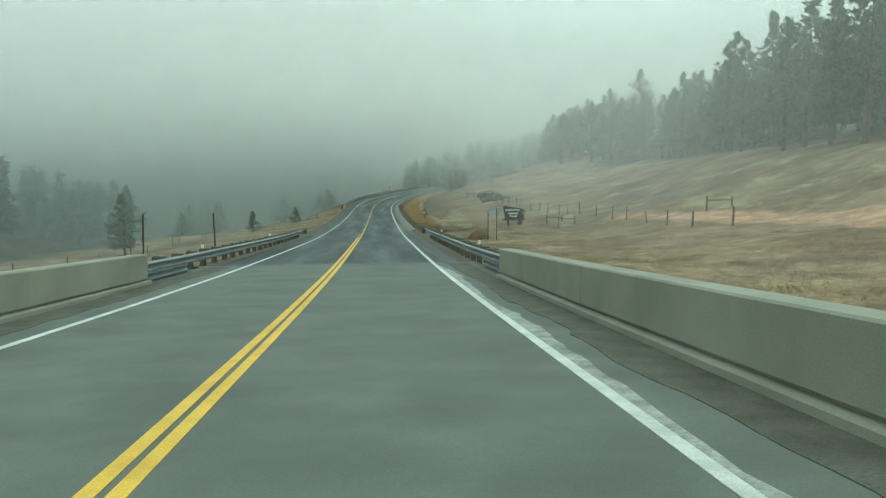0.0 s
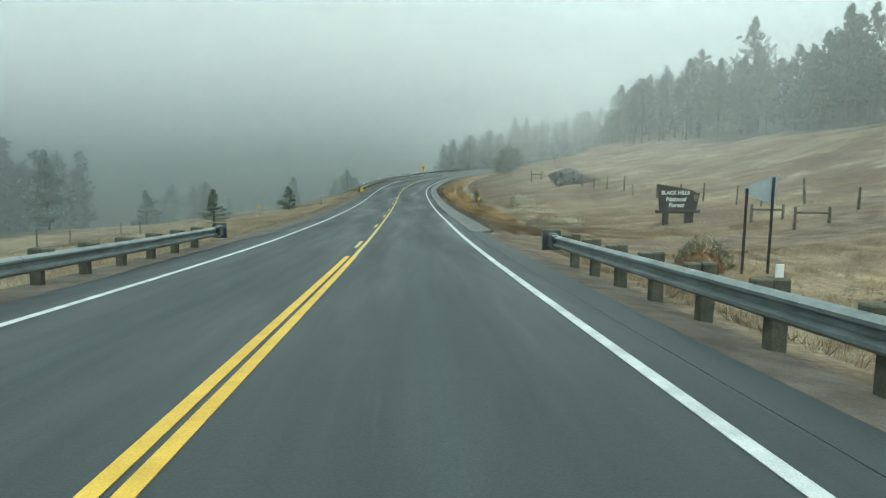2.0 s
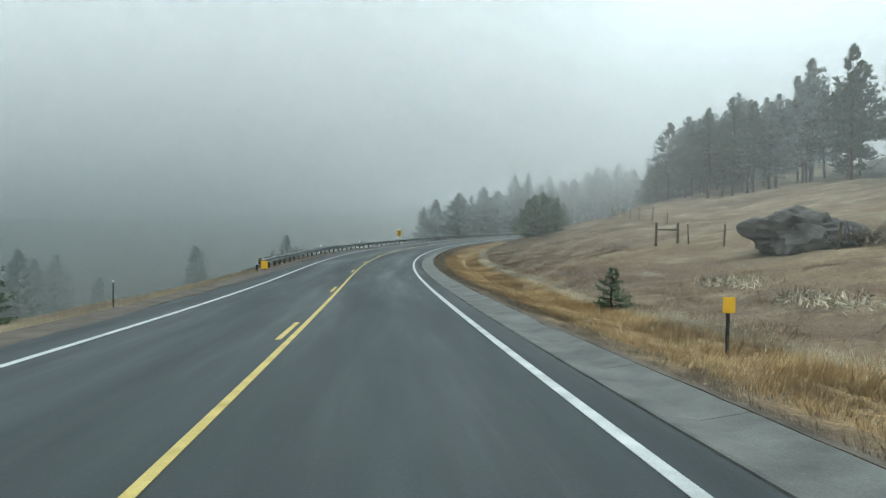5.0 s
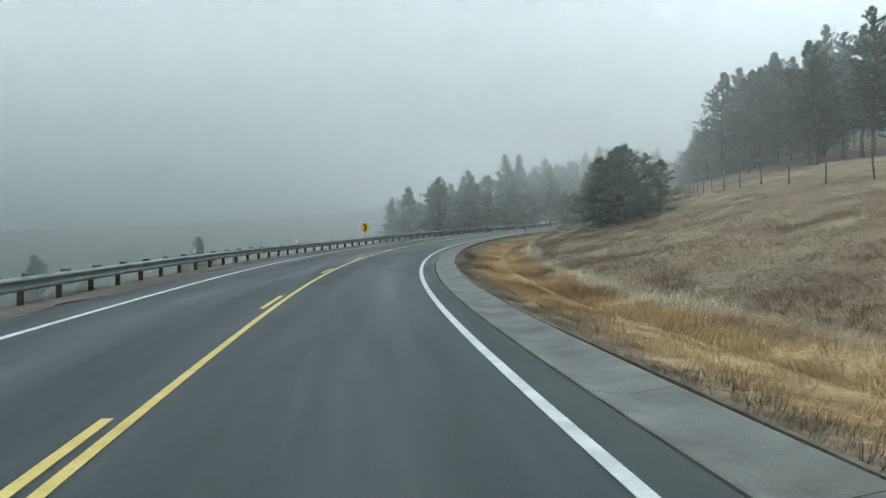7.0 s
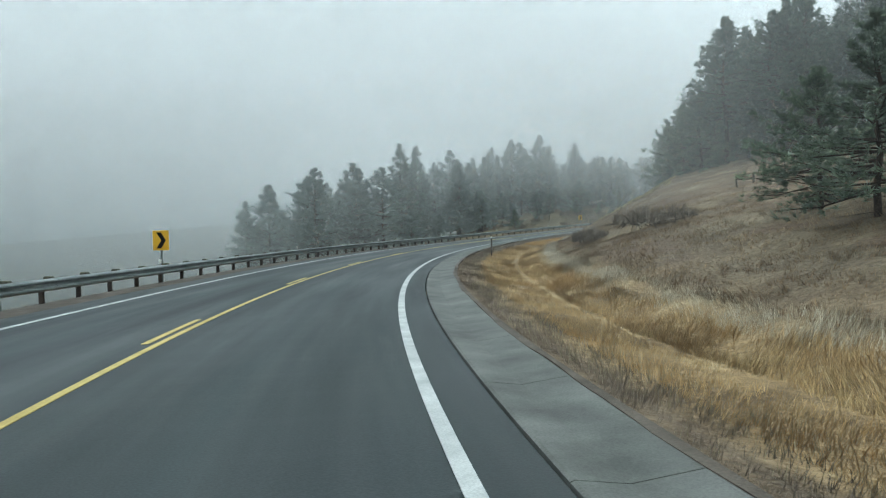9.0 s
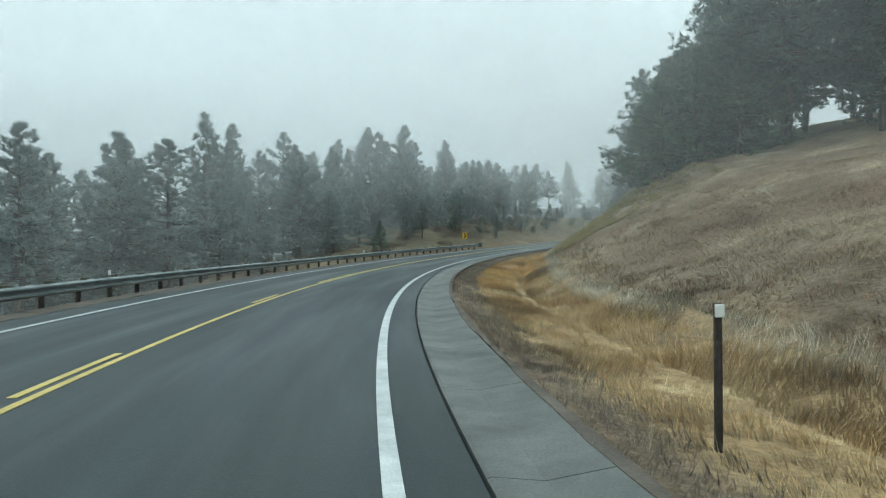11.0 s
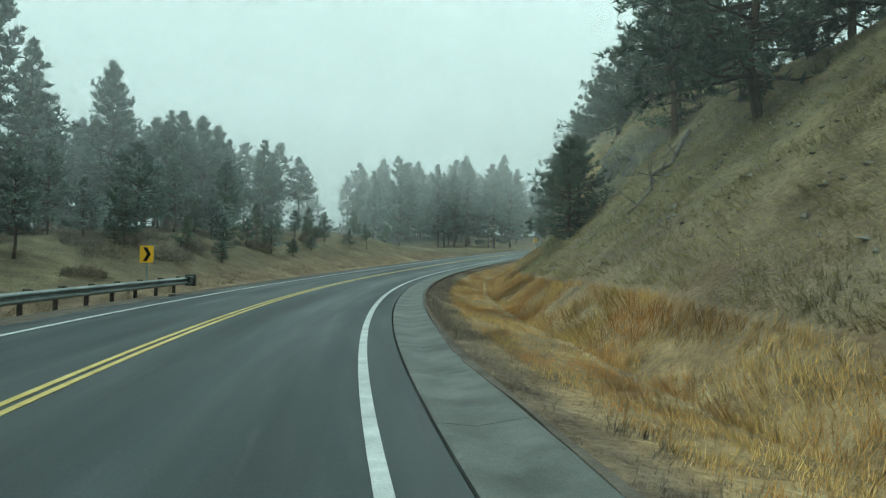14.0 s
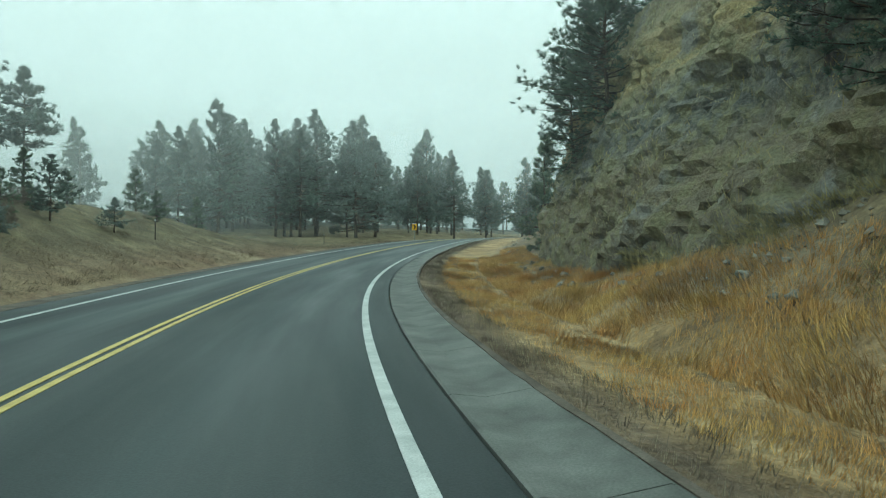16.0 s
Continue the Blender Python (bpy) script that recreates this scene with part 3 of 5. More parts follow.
smear("kerb_grit", 4.77, 4.12, -60, 27.5, GRIT, "grey-brown grit swept against the parapet", 0.012, 0.10, 1, 0.012)
smear("kerb_grit", -4.44, -3.80, -60, 27.5, GRIT, "grey-brown grit swept against the parapet", 0.012, 0.10, 2, 0.012)
smear("salt_stain", 3.58, 3.80, -20, 26, SALT, "pale dried salt along the edge line", 0.009, 0.09, 3, 0.008)
smear("gutter_silt", 5.08, 4.99, 70, 385, DIRT, "dark soil washed over the gutter's outer edge", 0.034, 0.035, 6, 0.06)
tagged(new("asphalt_shoulder", sweep("asphalt_shoulder", [(4.05, -0.001), (4.62, -0.045), (4.62, -0.4), (4.05, -0.4)], 27.95, 72, ASPHALT)), "darker cracked asphalt shoulder", "road shoulder", kind="structure")
tagged(new("gravel_shoulder", sweep("gravel_shoulder", [(4.62, -0.06), (5.0, -0.085), (5.5, -0.16), (5.5, -0.5), (4.62, -0.5)], 20.6, 69.9, DIRT)), "brown gravelly shoulder under the guard rail", "road shoulder", kind="structure")
smear("shoulder_grit", -5.3, -4.4, 28, 300, DIRT, "brown gravelly shoulder beside the asphalt", -0.02, 0.12, 5, 0.35)
smear("shoulder_grit", -5.0, -4.4, 300.4, 420, DIRT, "dark gravelly shoulder beside the asphalt", -0.015, 0.10, 8, 0.35)


# ---- guard rails ----
W_BEAM = [(0.0, 0.155), (0.03, 0.14), (0.08, 0.105), (0.08, 0.07), (0.0, 0.03), (0.0, -0.03), (0.08, -0.07), (0.08, -0.105), (0.03, -0.14), (0.0, -0.155)]


def beam_mesh(o, z, sg, s0, s1):
    prof = [(o - sg * d, z + h) for d, h in W_BEAM] + [(o - sg * d + sg * 0.008, z + h) for d, h in reversed(W_BEAM)]
    if sg < 0:
        prof = prof[::-1]
    return sweep("beam", prof, s0, s1, STEEL, 1.0)


def guard_rail(o, s0, s1, post, spacing, label, end=True, thrie=False):
    sg = 1 if o > 0 else -1
    root = tagged(new("guard_rail"), label, "guard rail", "guard rails")
    z = 0.42
    s = s0
    while s < s1 - 0.1:
        e = min(s + 7.6, s1)
        part("beam", beam_mesh(o, z, sg, s, e - 0.015), root)
        s = e
    for k in range(int((s1 - s0) / spacing) + 1):
        sp = s0 + 0.4 + k * spacing
        if sp > s1:
            break
        g = float(rise(sp, o + sg * 0.3))
        x, y, zz = place(sp, o + sg * 0.30, g - 0.3)
        part("post", post, root, pose(x, y, zz, 0, random.uniform(-1.5, 1.5), heading(sp) + random.uniform(-2, 2)))
        x, y, zz = place(sp, o + sg * 0.11, z - 0.16)
        part("blockout", BLOCKOUT, root, pose(x, y, zz, 0, 0, heading(sp)))
        if k % 9 == 4:
            x, y, zz = place(sp, o + sg * 0.30, z + 0.2)
            part("reflector", REFLECTOR, root, pose(x, y, zz, 0, 0, heading(sp)), "small white reflector tab")
    if end:
        x, y, zz = place(s1 + 0.05, o - sg * 0.06, z - 0.24)
        terminal = part("terminal", TERMINAL, root, pose(x, y, zz, 0, 0, heading(s1)), "boxy dull steel end terminal")
        for piece in TERMINAL_PARTS:
            part(piece.name.split(".")[0], piece, terminal)
    if thrie:
        part("lower_beam", beam_mesh(o, 0.17, sg, s0, s0 + 4.5), root)
    return root


BLOCKOUT = box_mesh("blockout", 0.20, 0.18, 0.37, POST_WOOD, 0.015)
WOOD_POST = box_mesh("post", 0.20, 0.19, 1.10, POST_WOOD, 0.02)
STEEL_POST = box_mesh("post", 0.14, 0.06, 0.72, RUST_STEEL, 0.01)
REFLECTOR = box_mesh("reflector", 0.09, 0.02, 0.16, SIGN_WHITE, 0.005)
TERMINAL_STEEL = surface("dull_terminal_steel", (0.075, 0.085, 0.08), (0.15, 0.16, 0.152), 0.4, 0.03, 0.6, 0.3, 0.15, 0.002, 0.25)


def terminal_piece(name, sx, sy, sz, x, y, z):
    bm = bmesh.new()
    box_bm(bm, sx, sy, sz, Matrix.Translation((x, y, z)), min(sx, sy, sz) * 0.2)
    return finish(name, bm, TERMINAL_STEEL)


TERMINAL = terminal_piece("terminal", 0.24, 0.34, 0.38, 0.02, -0.02, 0.25)
TERMINAL_PARTS = [terminal_piece("impact_plate", 0.44, 0.035, 0.50, 0, 0.17, 0.25),
                  terminal_piece("flange", 0.03, 0.10, 0.50, -0.215, 0.12, 0.25), terminal_piece("flange", 0.03, 0.10, 0.50, 0.215, 0.12, 0.25),
                  terminal_piece("lip", 0.17, 0.30, 0.05, 0.02, -0.28, 0.39), terminal_piece("lip", 0.17, 0.30, 0.05, 0.02, -0.28, 0.10)]
guard_rail(5.15, 20.6, 57.0, WOOD_POST, 1.95, "galvanised guard rail on weathered wooden posts", thrie=True)
guard_rail(-4.75, 20.6, 63.5, WOOD_POST, 1.95, "galvanised guard rail on weathered wooden posts", thrie=True)
long_rail = guard_rail(-5.35, 140.5, 303.5, STEEL_POST, 1.95, "long galvanised guard rail on steel posts along the drop")


# ---- signs and markers ----
def hazard_marker(s, o, size, zc, label):
    root = tagged(new("object_marker"), label, "road marker", "yellow road markers")
    root.matrix_world = stand(s, o)
    bm = bmesh.new()
    box_bm(bm, 0.06, 0.05, zc + size, Matrix.Translation((0, 0.03, (zc + size) / 2 - 0.3)), 0.006)
    part("post", finish("post", bm, RUST_STEEL), root)
    bm = bmesh.new()
    box_bm(bm, size * 0.8, 0.012, size, Matrix.Translation((0, -0.012, zc)), 0.004)
    part("plate", finish("plate", bm, SIGN_YELLOW), root)
    return root


def chevron(s, o, zc, w=0.62, h=0.76, face=180, rail=True):
    root = tagged(new("chevron_sign"), "yellow curve sign with a black arrow on a steel post", "road sign", "curve chevron signs")
    root.matrix_world = stand(s, o, 0, 0)
    g = float(rise(s, o))
    zc = zc - g
    bm = bmesh.new()
    box_bm(bm, 0.07, 0.06, zc + h * 0.45 + 0.4, Matrix.Translation((0, 0.05, (zc + h * 0.45) / 2 - 0.2)), 0.006)
    part("post", finish("post", bm, STEEL), root)
    bm = bmesh.new()
    box_bm(bm, w, 0.01, h, Matrix.Translation((0, 0, zc)), 0.004)
    plate = part("plate", finish("plate", bm, SIGN_YELLOW), root)
    bm = bmesh.new()
    x0, x1, t = -0.27 * w, 0.33 * w, 0.30 * w
    pts = [(x0, h * 0.40), (x0 + t, h * 0.40), (x1, 0), (x0 + t, -h * 0.40), (x0, -h * 0.40), (x1 - t, 0)]
    vs = [bm.verts.new((x, -0.012, zc + z)) for x, z in pts]
    bm.faces.new((vs[0], vs[1], vs[2], vs[5]))
    bm.faces.new((vs[5], vs[2], vs[3], vs[4]))
    bmesh.ops.solidify(bm, geom=bm.faces[:], thickness=0.004)
    part("arrow", finish("arrow", bm, SIGN_BLACK), plate, None, "black arrow")
    return root


chevron(203, -6.3, 1.45)
chevron(304.5, -7.6, 1.55)
chevron(402, -6.5, 1.6)
hazard_marker(140.2, -5.1, 0.46, 0.42, "yellow hazard plate at the rail's end")
hazard_marker(114, -13.4, 0.30, 1.05, "small yellow marker on a thin post")
hazard_marker(110, 8.1, 0.30, 0.95, "small yellow marker on a thin post")


def delineator(s, o, h=1.1, lean=0.0, tip=True):
    root = tagged(new("delineator_post"), "thin dark steel roadside post with a pale tip" if tip else "tall bare dark roadside pole", "delineator", "roadside delineators")
    root.matrix_world = stand(s, o) @ pose(0, 0, 0, 0, lean, 0)
    bm = bmesh.new()
    box_bm(bm, 0.06, 0.035, h + 0.3, Matrix.Translation((0, 0, (h - 0.3) / 2)), 0.005)
    part("post", finish("post", bm, RUST_STEEL), root)
    if not tip:
        return root
    bm = bmesh.new()
    box_bm(bm, 0.075, 0.02, 0.10, Matrix.Translation((0, -0.03, h - 0.06)), 0.004)
    part("reflector", finish("reflector", bm, SIGN_WHITE), root)
    return root


delineator(218, 6.1, 1.15)
delineator(127, -8.8, 1.15)
delineator(349, -9.3, 1.1)
delineator(384, -10.5, 1.0)
delineator(28, -7.0, 2.4, 2.0, False)
delineator(36, -6.1, 2.3, -1.0, False)


def text_mesh(body, size, mat, shear=0.0):
    cu = bpy.data.curves.new("lettering", "FONT")
    cu.body, cu.size, cu.extrude, cu.align_x, cu.shear = body, size, 0.006, "CENTER", shear
    cu.offset = 0.008
    ob = new("lettering", cu)
    dg = bpy.context.evaluated_depsgraph_get()
    me = bpy.data.meshes.new_from_object(ob.evaluated_get(dg))
    bpy.data.objects.remove(ob)
    me.materials.clear()
    me.materials.append(mat)
    return me


def forest_sign(s, o):
    root = tagged(new("forest_sign"), "dark brown routed wooden forest sign on two stout legs", "forest sign")
    root.matrix_world = stand(s, o, -0.05, 4) @ Matrix.Scale(1.03, 4)
    bm = bmesh.new()
    pts = [(-1.15, 2.05), (0.75, 1.75), (0.95, 1.58), (1.12, 1.62), (0.98, 0.72), (-0.95, 0.72)]
    vs = [bm.verts.new((x, -0.06, z)) for x, z in pts]
    bm.faces.new(vs)
    ext = bmesh.ops.extrude_face_region(bm, geom=bm.faces[:])
    bmesh.ops.translate(bm, vec=(0, 0.12, 0), verts=[v for v in ext["geom"] if isinstance(v, bmesh.types.BMVert)])
    bmesh.ops.recalc_face_normals(bm, faces=bm.faces[:])
    bmesh.ops.bevel(bm, geom=bm.edges[:], offset=0.012, segments=1, affect="EDGES")
    board = part("board", finish("board", bm, SIGN_BROWN), root)
    bm = bmesh.new()
    box_bm(bm, 2.35, 0.2, 0.17, Matrix.Translation((0, -0.02, 0.64)), 0.02)
    part("cross_beam", finish("cross_beam", bm, SIGN_BROWN), root)
    for x, w in ((-0.62, 0.26), (0.62, 0.42)):
        bm = bmesh.new()
        box_bm(bm, w, 0.24, 0.95, Matrix.Translation((x, 0.02, 0.18)), 0.02)
        part("leg", finish("leg", bm, SIGN_BROWN), root)
    for body, size, x, z, sh in (("BLACK HILLS", 0.26, -0.18, 1.52, 0.0), ("National", 0.31, -0.15, 1.18, 0.2), ("Forest", 0.31, -0.12, 0.88, 0.2)):
        part("lettering", text_mesh(body, size, SIGN_WHITE, sh), board, pose(x, -0.075, z, 90, 0, 0), "white routed lettering")
    bm = bmesh.new()
    pts = [(0.80, 1.48), (0.92, 1.52), (1.05, 1.48), (1.04, 1.28), (0.92, 1.14), (0.81, 1.28)]
    bm.faces.new([bm.verts.new((x, -0.075, z)) for x, z in pts])
    bmesh.ops.solidify(bm, geom=bm.faces[:], thickness=0.02)
    part("shield", finish("shield", bm, surface("shield_paint", (0.10, 0.09, 0.05), (0.42, 0.36, 0.2), 0.12, 0.02, 0.7)), board, None, "small tan shield emblem")
    return root


forest_sign(77.6, 15.6)


def pennant_sign(s, o):
    root = tagged(new("pennant_sign"), "bare pale metal pennant-shaped sign on two thin posts", "road sign")
    root.matrix_world = stand(s, o)
    for x, h in ((0.0, 2.17), (0.66, 2.45)):
        bm = bmesh.new()
        box_bm(bm, 0.06, 0.05, h + 0.4, Matrix.Translation((x, 0, h / 2 - 0.2)), 0.006)
        part("post", finish("post", bm, RUST_STEEL), root)
    bm = bmesh.new()
    bm.faces.new([bm.verts.new((x, 0.035, z)) for x, z in ((-0.06, 2.03), (0.76, 1.74), (0.78, 2.52), (-0.06, 2.20))])
    bmesh.ops.solidify(bm, geom=bm.faces[:], thickness=0.008)
    part("plate", finish("plate", bm, PALE_METAL), root)
    return root


PALE_METAL = surface("pale_sign_metal", (0.42, 0.47, 0.50), (0.55, 0.60, 0.62), 0.3, 0.02, 0.5, 0.3, 0.05, 0.001, 0.1)
pennant_sign(57.0, 9.9)


# ---- fences ----
def fence_post(s, o, h, r, lean):
    ob = tagged(new("fence_post", FENCE_POSTS[int(s * 7 + o) % 3]), "weathered grey wooden fence post in the meadow", "fence post", "meadow fence posts")
    ob.matrix_world = stand(s, o, -0.25) @ pose(0, 0, 0, lean, lean * 0.7, 40 * lean) @ Matrix.Diagonal((r / 0.06, r / 0.06, (h + 0.25) / 1.4, 1))
    return ob


def round_post(seed):
    rnd = random.Random(seed)
    bm = bmesh.new()
    rod_bm(bm, 0.065, 0.055, 1.4, sides=7)
    for v in bm.verts:
        v.co.x += rnd.uniform(-0.008, 0.008)
        v.co.y += rnd.uniform(-0.008, 0.008)
        v.co.z += rnd.uniform(-0.02, 0.02)
    return finish("fence_post", bm, FENCE_WOOD)


FENCE_POSTS = [round_post(k) for k in range(3)]
rnd = random.Random(5)
for k in range(22):
    s = 48 + k * 4.3 + rnd.uniform(-0.8, 0.8)
    fence_post(s, 24.8 - 0.063 * (s - 50) + rnd.uniform(-0.3, 0.3), rnd.uniform(1.0, 1.35), rnd.uniform(0.045, 0.075), rnd.uniform(-5, 5))
for k in range(14):
    s = 160 + k * 5.0
    fence_post(s, 24.5 - 0.03 * (s - 160), rnd.uniform(1.0, 1.3), 0.05, rnd.uniform(-5, 5))
for k in range(12):
    s = 30 + k * 7.0
    fence_post(s, -21 - rnd.uniform(0, 2), rnd.uniform(0.9, 1.2), 0.045, rnd.uniform(-5, 5))


def brace(s, o, w=1.6, h=1.25):
    root = tagged(new("fence_brace"), "weathered wooden H-shaped fence brace", "fence brace", "fence braces")
    root.matrix_world = stand(s, o)
    for x in (-w / 2, w / 2):
        bm = bmesh.new()
        rod_bm(bm, 0.08, 0.07, h + 0.3, Matrix.Translation((x, 0, -0.3)), 7)
        part("post", finish("post", bm, FENCE_WOOD), root)
    bm = bmesh.new()
    rod_bm(bm, 0.05, 0.05, w, pose(-w / 2, 0, h * 0.68, 0, 90, 0), 7)
    part("rail", finish("rail", bm, FENCE_WOOD), root)
    return root


brace(140, 18.3, 1.3)
brace(230, 22.3, 1.1, 1.0)
brace(72, 19.8, 1.6, 0.85)
brace(75.5, 19.4, 1.6, 0.85)
brace(62, 30.5, 2.2, 1.1)


# ---- trees ----
def pine(seed, H, lo, rad, limbs, per, mat, tuft=0.42, bushy=1.0, m=8, loose=False):
    """A ponderosa-like pine: tapered trunk, whorled limbs that turn up at the tips, and brushes of needles in flat pads."""
    g = np.random.default_rng(seed)
    tv, tf = [], []

    def tube(p0, p1, r0, r1, n):
        d = (p1 - p0) / np.linalg.norm(p1 - p0)
        a = np.cross(d, (0.3, 0.5, 0.8))
        a /= np.linalg.norm(a)
        b = np.cross(d, a)
        base = len(tv)
        for p, r in ((p0, r0), (p1, r1)):
            for k in range(n):
                t = 2 * math.pi * k / n
                tv.append(p + r * (math.cos(t) * a + math.sin(t) * b))
        for k in range(n):
            tf.append((base + k, base + (k + 1) % n, base + n + (k + 1) % n, base + n + k))

    r = 0.012 * H + 0.03
    pts = [np.array([0.0, 0.0, -0.4])]
    for k in range(1, 7):
        pts.append(np.array([g.normal(0, 0.008 * H), g.normal(0, 0.008 * H), H * k / 6.05]))
    for k in range(6):
        tube(pts[k], pts[k + 1], r * (1 - k / 6.3), r * (1 - (k + 1) / 6.3), 7)

    def axis(z):
        u = min(max(z / H * 6.05, 0), 5.99)
        k = int(u)
        return pts[k] + (pts[k + 1] - pts[k]) * (u - k)

    up = np.array([0, 0, 1.0])
    # bare snags under the crown
    for k in range(int(4 + 22 * lo)):
        z, az = H * g.uniform(0.35 * lo, lo + 0.06), g.uniform(0, 6.2832)
        d = np.array([math.cos(az), math.sin(az), g.uniform(-0.35, 0.15)])
        tube(axis(z), axis(z) + d * rad * g.uniform(0.12, 0.45), 0.012 * H * 0.16, 0.006, 3)
    lumps = g.uniform(0.55, 1.25, 15)
    whorls = max(8, limbs // 6)
    tri, soft = [], []
    for k in range(limbs):
        u = (k % whorls + 0.5 + g.normal(0, 0.17)) / whorls
        u = min(max(u, 0.0), 1.0)
        z = H * (lo + (0.975 - lo) * u)
        az = g.uniform(0, 2 * math.pi)
        shape = 1.22 * (1 - u) ** 0.80 * min(1.0, 0.60 + u * 2.0)
        lump = lumps[int((az / 6.2832 * 5) % 5) + 5 * min(2, int(u * 3))]
        L = max(0.20, rad * shape * g.uniform(0.5, 1.15) * lump) + 0.035 * H * (1 - u)
        el = math.radians(-16 + 58 * u + g.normal(0, 8))
        d = np.array([math.cos(az) * math.cos(el), math.sin(az) * math.cos(el), math.sin(el)])
        p0 = axis(z)
        curl = 0.20 * L
        mid, end = p0 + d * L * 0.55 + up * curl * 0.2, p0 + d * L + up * curl
        if L > 0.35:
            thick = 0.012 * H * (1 - u) * 0.5 + 0.010
            tube(p0, mid, thick, thick * 0.6, 3)
            tube(mid, end, thick * 0.6, 0.006, 3)
        n = max(4, int(per * 1.08 * (0.35 + L / rad)))
        side = np.cross(d, up)
        side /= max(1e-6, np.linalg.norm(side))
        t = g.uniform(0.30, 1.02, n) ** 0.8
        t[0] = 1.0
        spread = g.normal(0, 0.24, n) * L * np.minimum(1.0, 1.25 - 0.75 * t)
        c = p0 + t[:, None] * d * L + side * spread[:, None] + up * (curl * t ** 2 + g.normal(0, 0.05, n) * L + g.normal(0, 0.12 * tuft, n))[:, None]
        cc = np.repeat(c, m, 0)
        w = g.normal(0, 1, (n * m, 3)) * np.array([1, 1, 0.75]) + d * 0.6 + up * 0.7
        w /= np.linalg.norm(w, axis=1)[:, None]
        ln = tuft * g.uniform(0.5, 1.05, n * m)[:, None]
        q = np.cross(w, g.normal(0, 1, (n * m, 3)))
        q /= np.linalg.norm(q, axis=1)[:, None] + 1e-9
        wd = tuft * 0.105 * bushy * (9 / m) ** 0.5
        start = cc + g.normal(0, tuft * 0.10, (n * m, 3))
        tri.append(np.stack([start - q * wd, start + q * wd, start + w * ln], 1))
        out_ = start - axis(z - 0.15 * L)
        out_ /= np.linalg.norm(out_, axis=1)[:, None] + 1e-9
        soft.append(out_ * 0.6 + np.array([0, 0, 0.5]) + w * 0.5)
    if loose:
        return np.concatenate(tri).reshape(-1, 3), np.concatenate(soft)
    root = new("pine_tree")
    part("trunk", mesh_of("trunk", tv, tf, BARK, True), root)
    part("crown", tri_mesh("crown", np.concatenate(tri), mat, np.concatenate(soft)), root)
    return root


TALL = [(pine(11, 15, 0.20, 3.5, 120, 10, NEEDLES, 0.46, 0.95, 10), 15), (pine(12, 16, 0.30, 3.3, 110, 10, NEEDLES, 0.46, 0.95, 10), 16), (pine(13, 13, 0.10, 3.6, 120, 10, NEEDLES, 0.46, 0.95, 10), 13),
        (pine(14, 17, 0.38, 3.5, 100, 10, NEEDLES, 0.46, 0.95, 10), 17), (pine(15, 14, 0.22, 4.0, 116, 10, NEEDLES, 0.46, 0.95, 10), 14)]
FAR_CROWNS = []
for shape in ((41, 15, 0.15, 3.3, 96), (42, 16, 0.26, 3.1, 96), (43, 13, 0.10, 3.4, 96), (44, 16, 0.36, 3.0, 84)):
    FAR_CROWNS.append((pine(*shape, 8, NEEDLES, 0.62, 1.15, 5, loose=True), shape[1]))
HAZY = [(pine(45, 15, 0.14, 3.4, 110, 9, GREY_GREEN, 0.55, 1.1, 7), 15), (pine(46, 16, 0.24, 3.2, 110, 9, GREY_GREEN, 0.55, 1.1, 7), 16), (pine(47, 14, 0.18, 3.3, 110, 9, GREY_GREEN, 0.55, 1.1, 7), 14)]
SMALL = [(pine(21, 4.5, 0.06, 1.35, 90, 9, GREEN, 0.24), 4.5), (pine(22, 5, 0.08, 1.45, 96, 9, GREEN, 0.24), 5), (pine(23, 3.2, 0.08, 1.0, 70, 8, GREEN, 0.19), 3.2)]
GROVE = [(pine(51, 6, 0.15, 2.3, 96, 12, RIMED, 0.25, 0.72, 13), 6), (pine(52, 6.2, 0.14, 2.3, 96, 12, RIMED, 0.25, 0.72, 13), 6.2), (pine(53, 5.8, 0.10, 2.2, 92, 12, GREEN, 0.25, 0.72, 13), 5.8)]
FROSTY = [(pine(31, 13, 0.10, 3.7, 120, 13, FROSTED, 0.43, 0.9, 10), 13), (pine(32, 15, 0.16, 3.5, 120, 10, FROSTED, 0.43, 0.9, 10), 15), (pine(33, 5, 0.05, 2.0, 80, 14, FROSTED, 0.26), 5), (pine(34, 14, 0.3, 3.4, 100, 11, FROSTED, 0.43, 0.9, 10), 14)]
BUSHY = [(pine(71, 8, 0.05, 2.6, 90, 10, GREEN, 0.32, 0.85, 11), 8), (pine(72, 8.5, 0.08, 2.5, 90, 10, GREEN, 0.32, 0.85, 11), 8.5), (pine(73, 7.5, 0.06, 2.7, 90, 10, GREEN, 0.32, 0.85, 11), 7.5)]
LEDGE = [(pine(81, 6, 0.06, 2.3, 90, 11, NEEDLES, 0.25, 0.78, 12), 6), (pine(82, 6.2, 0.10, 2.2, 90, 11, NEEDLES, 0.25, 0.78, 12), 6.2)]
SAPLING = [(pine(91, 5, 0.22, 1.7, 72, 9, FROSTED, 0.27), 5), (pine(92, 5.5, 0.30, 1.7, 70, 9, GREY_GREEN, 0.27), 5.5), (pine(93, 4.5, 0.18, 1.6, 70, 9, GREY_GREEN, 0.25), 4.5)]
USED = set()


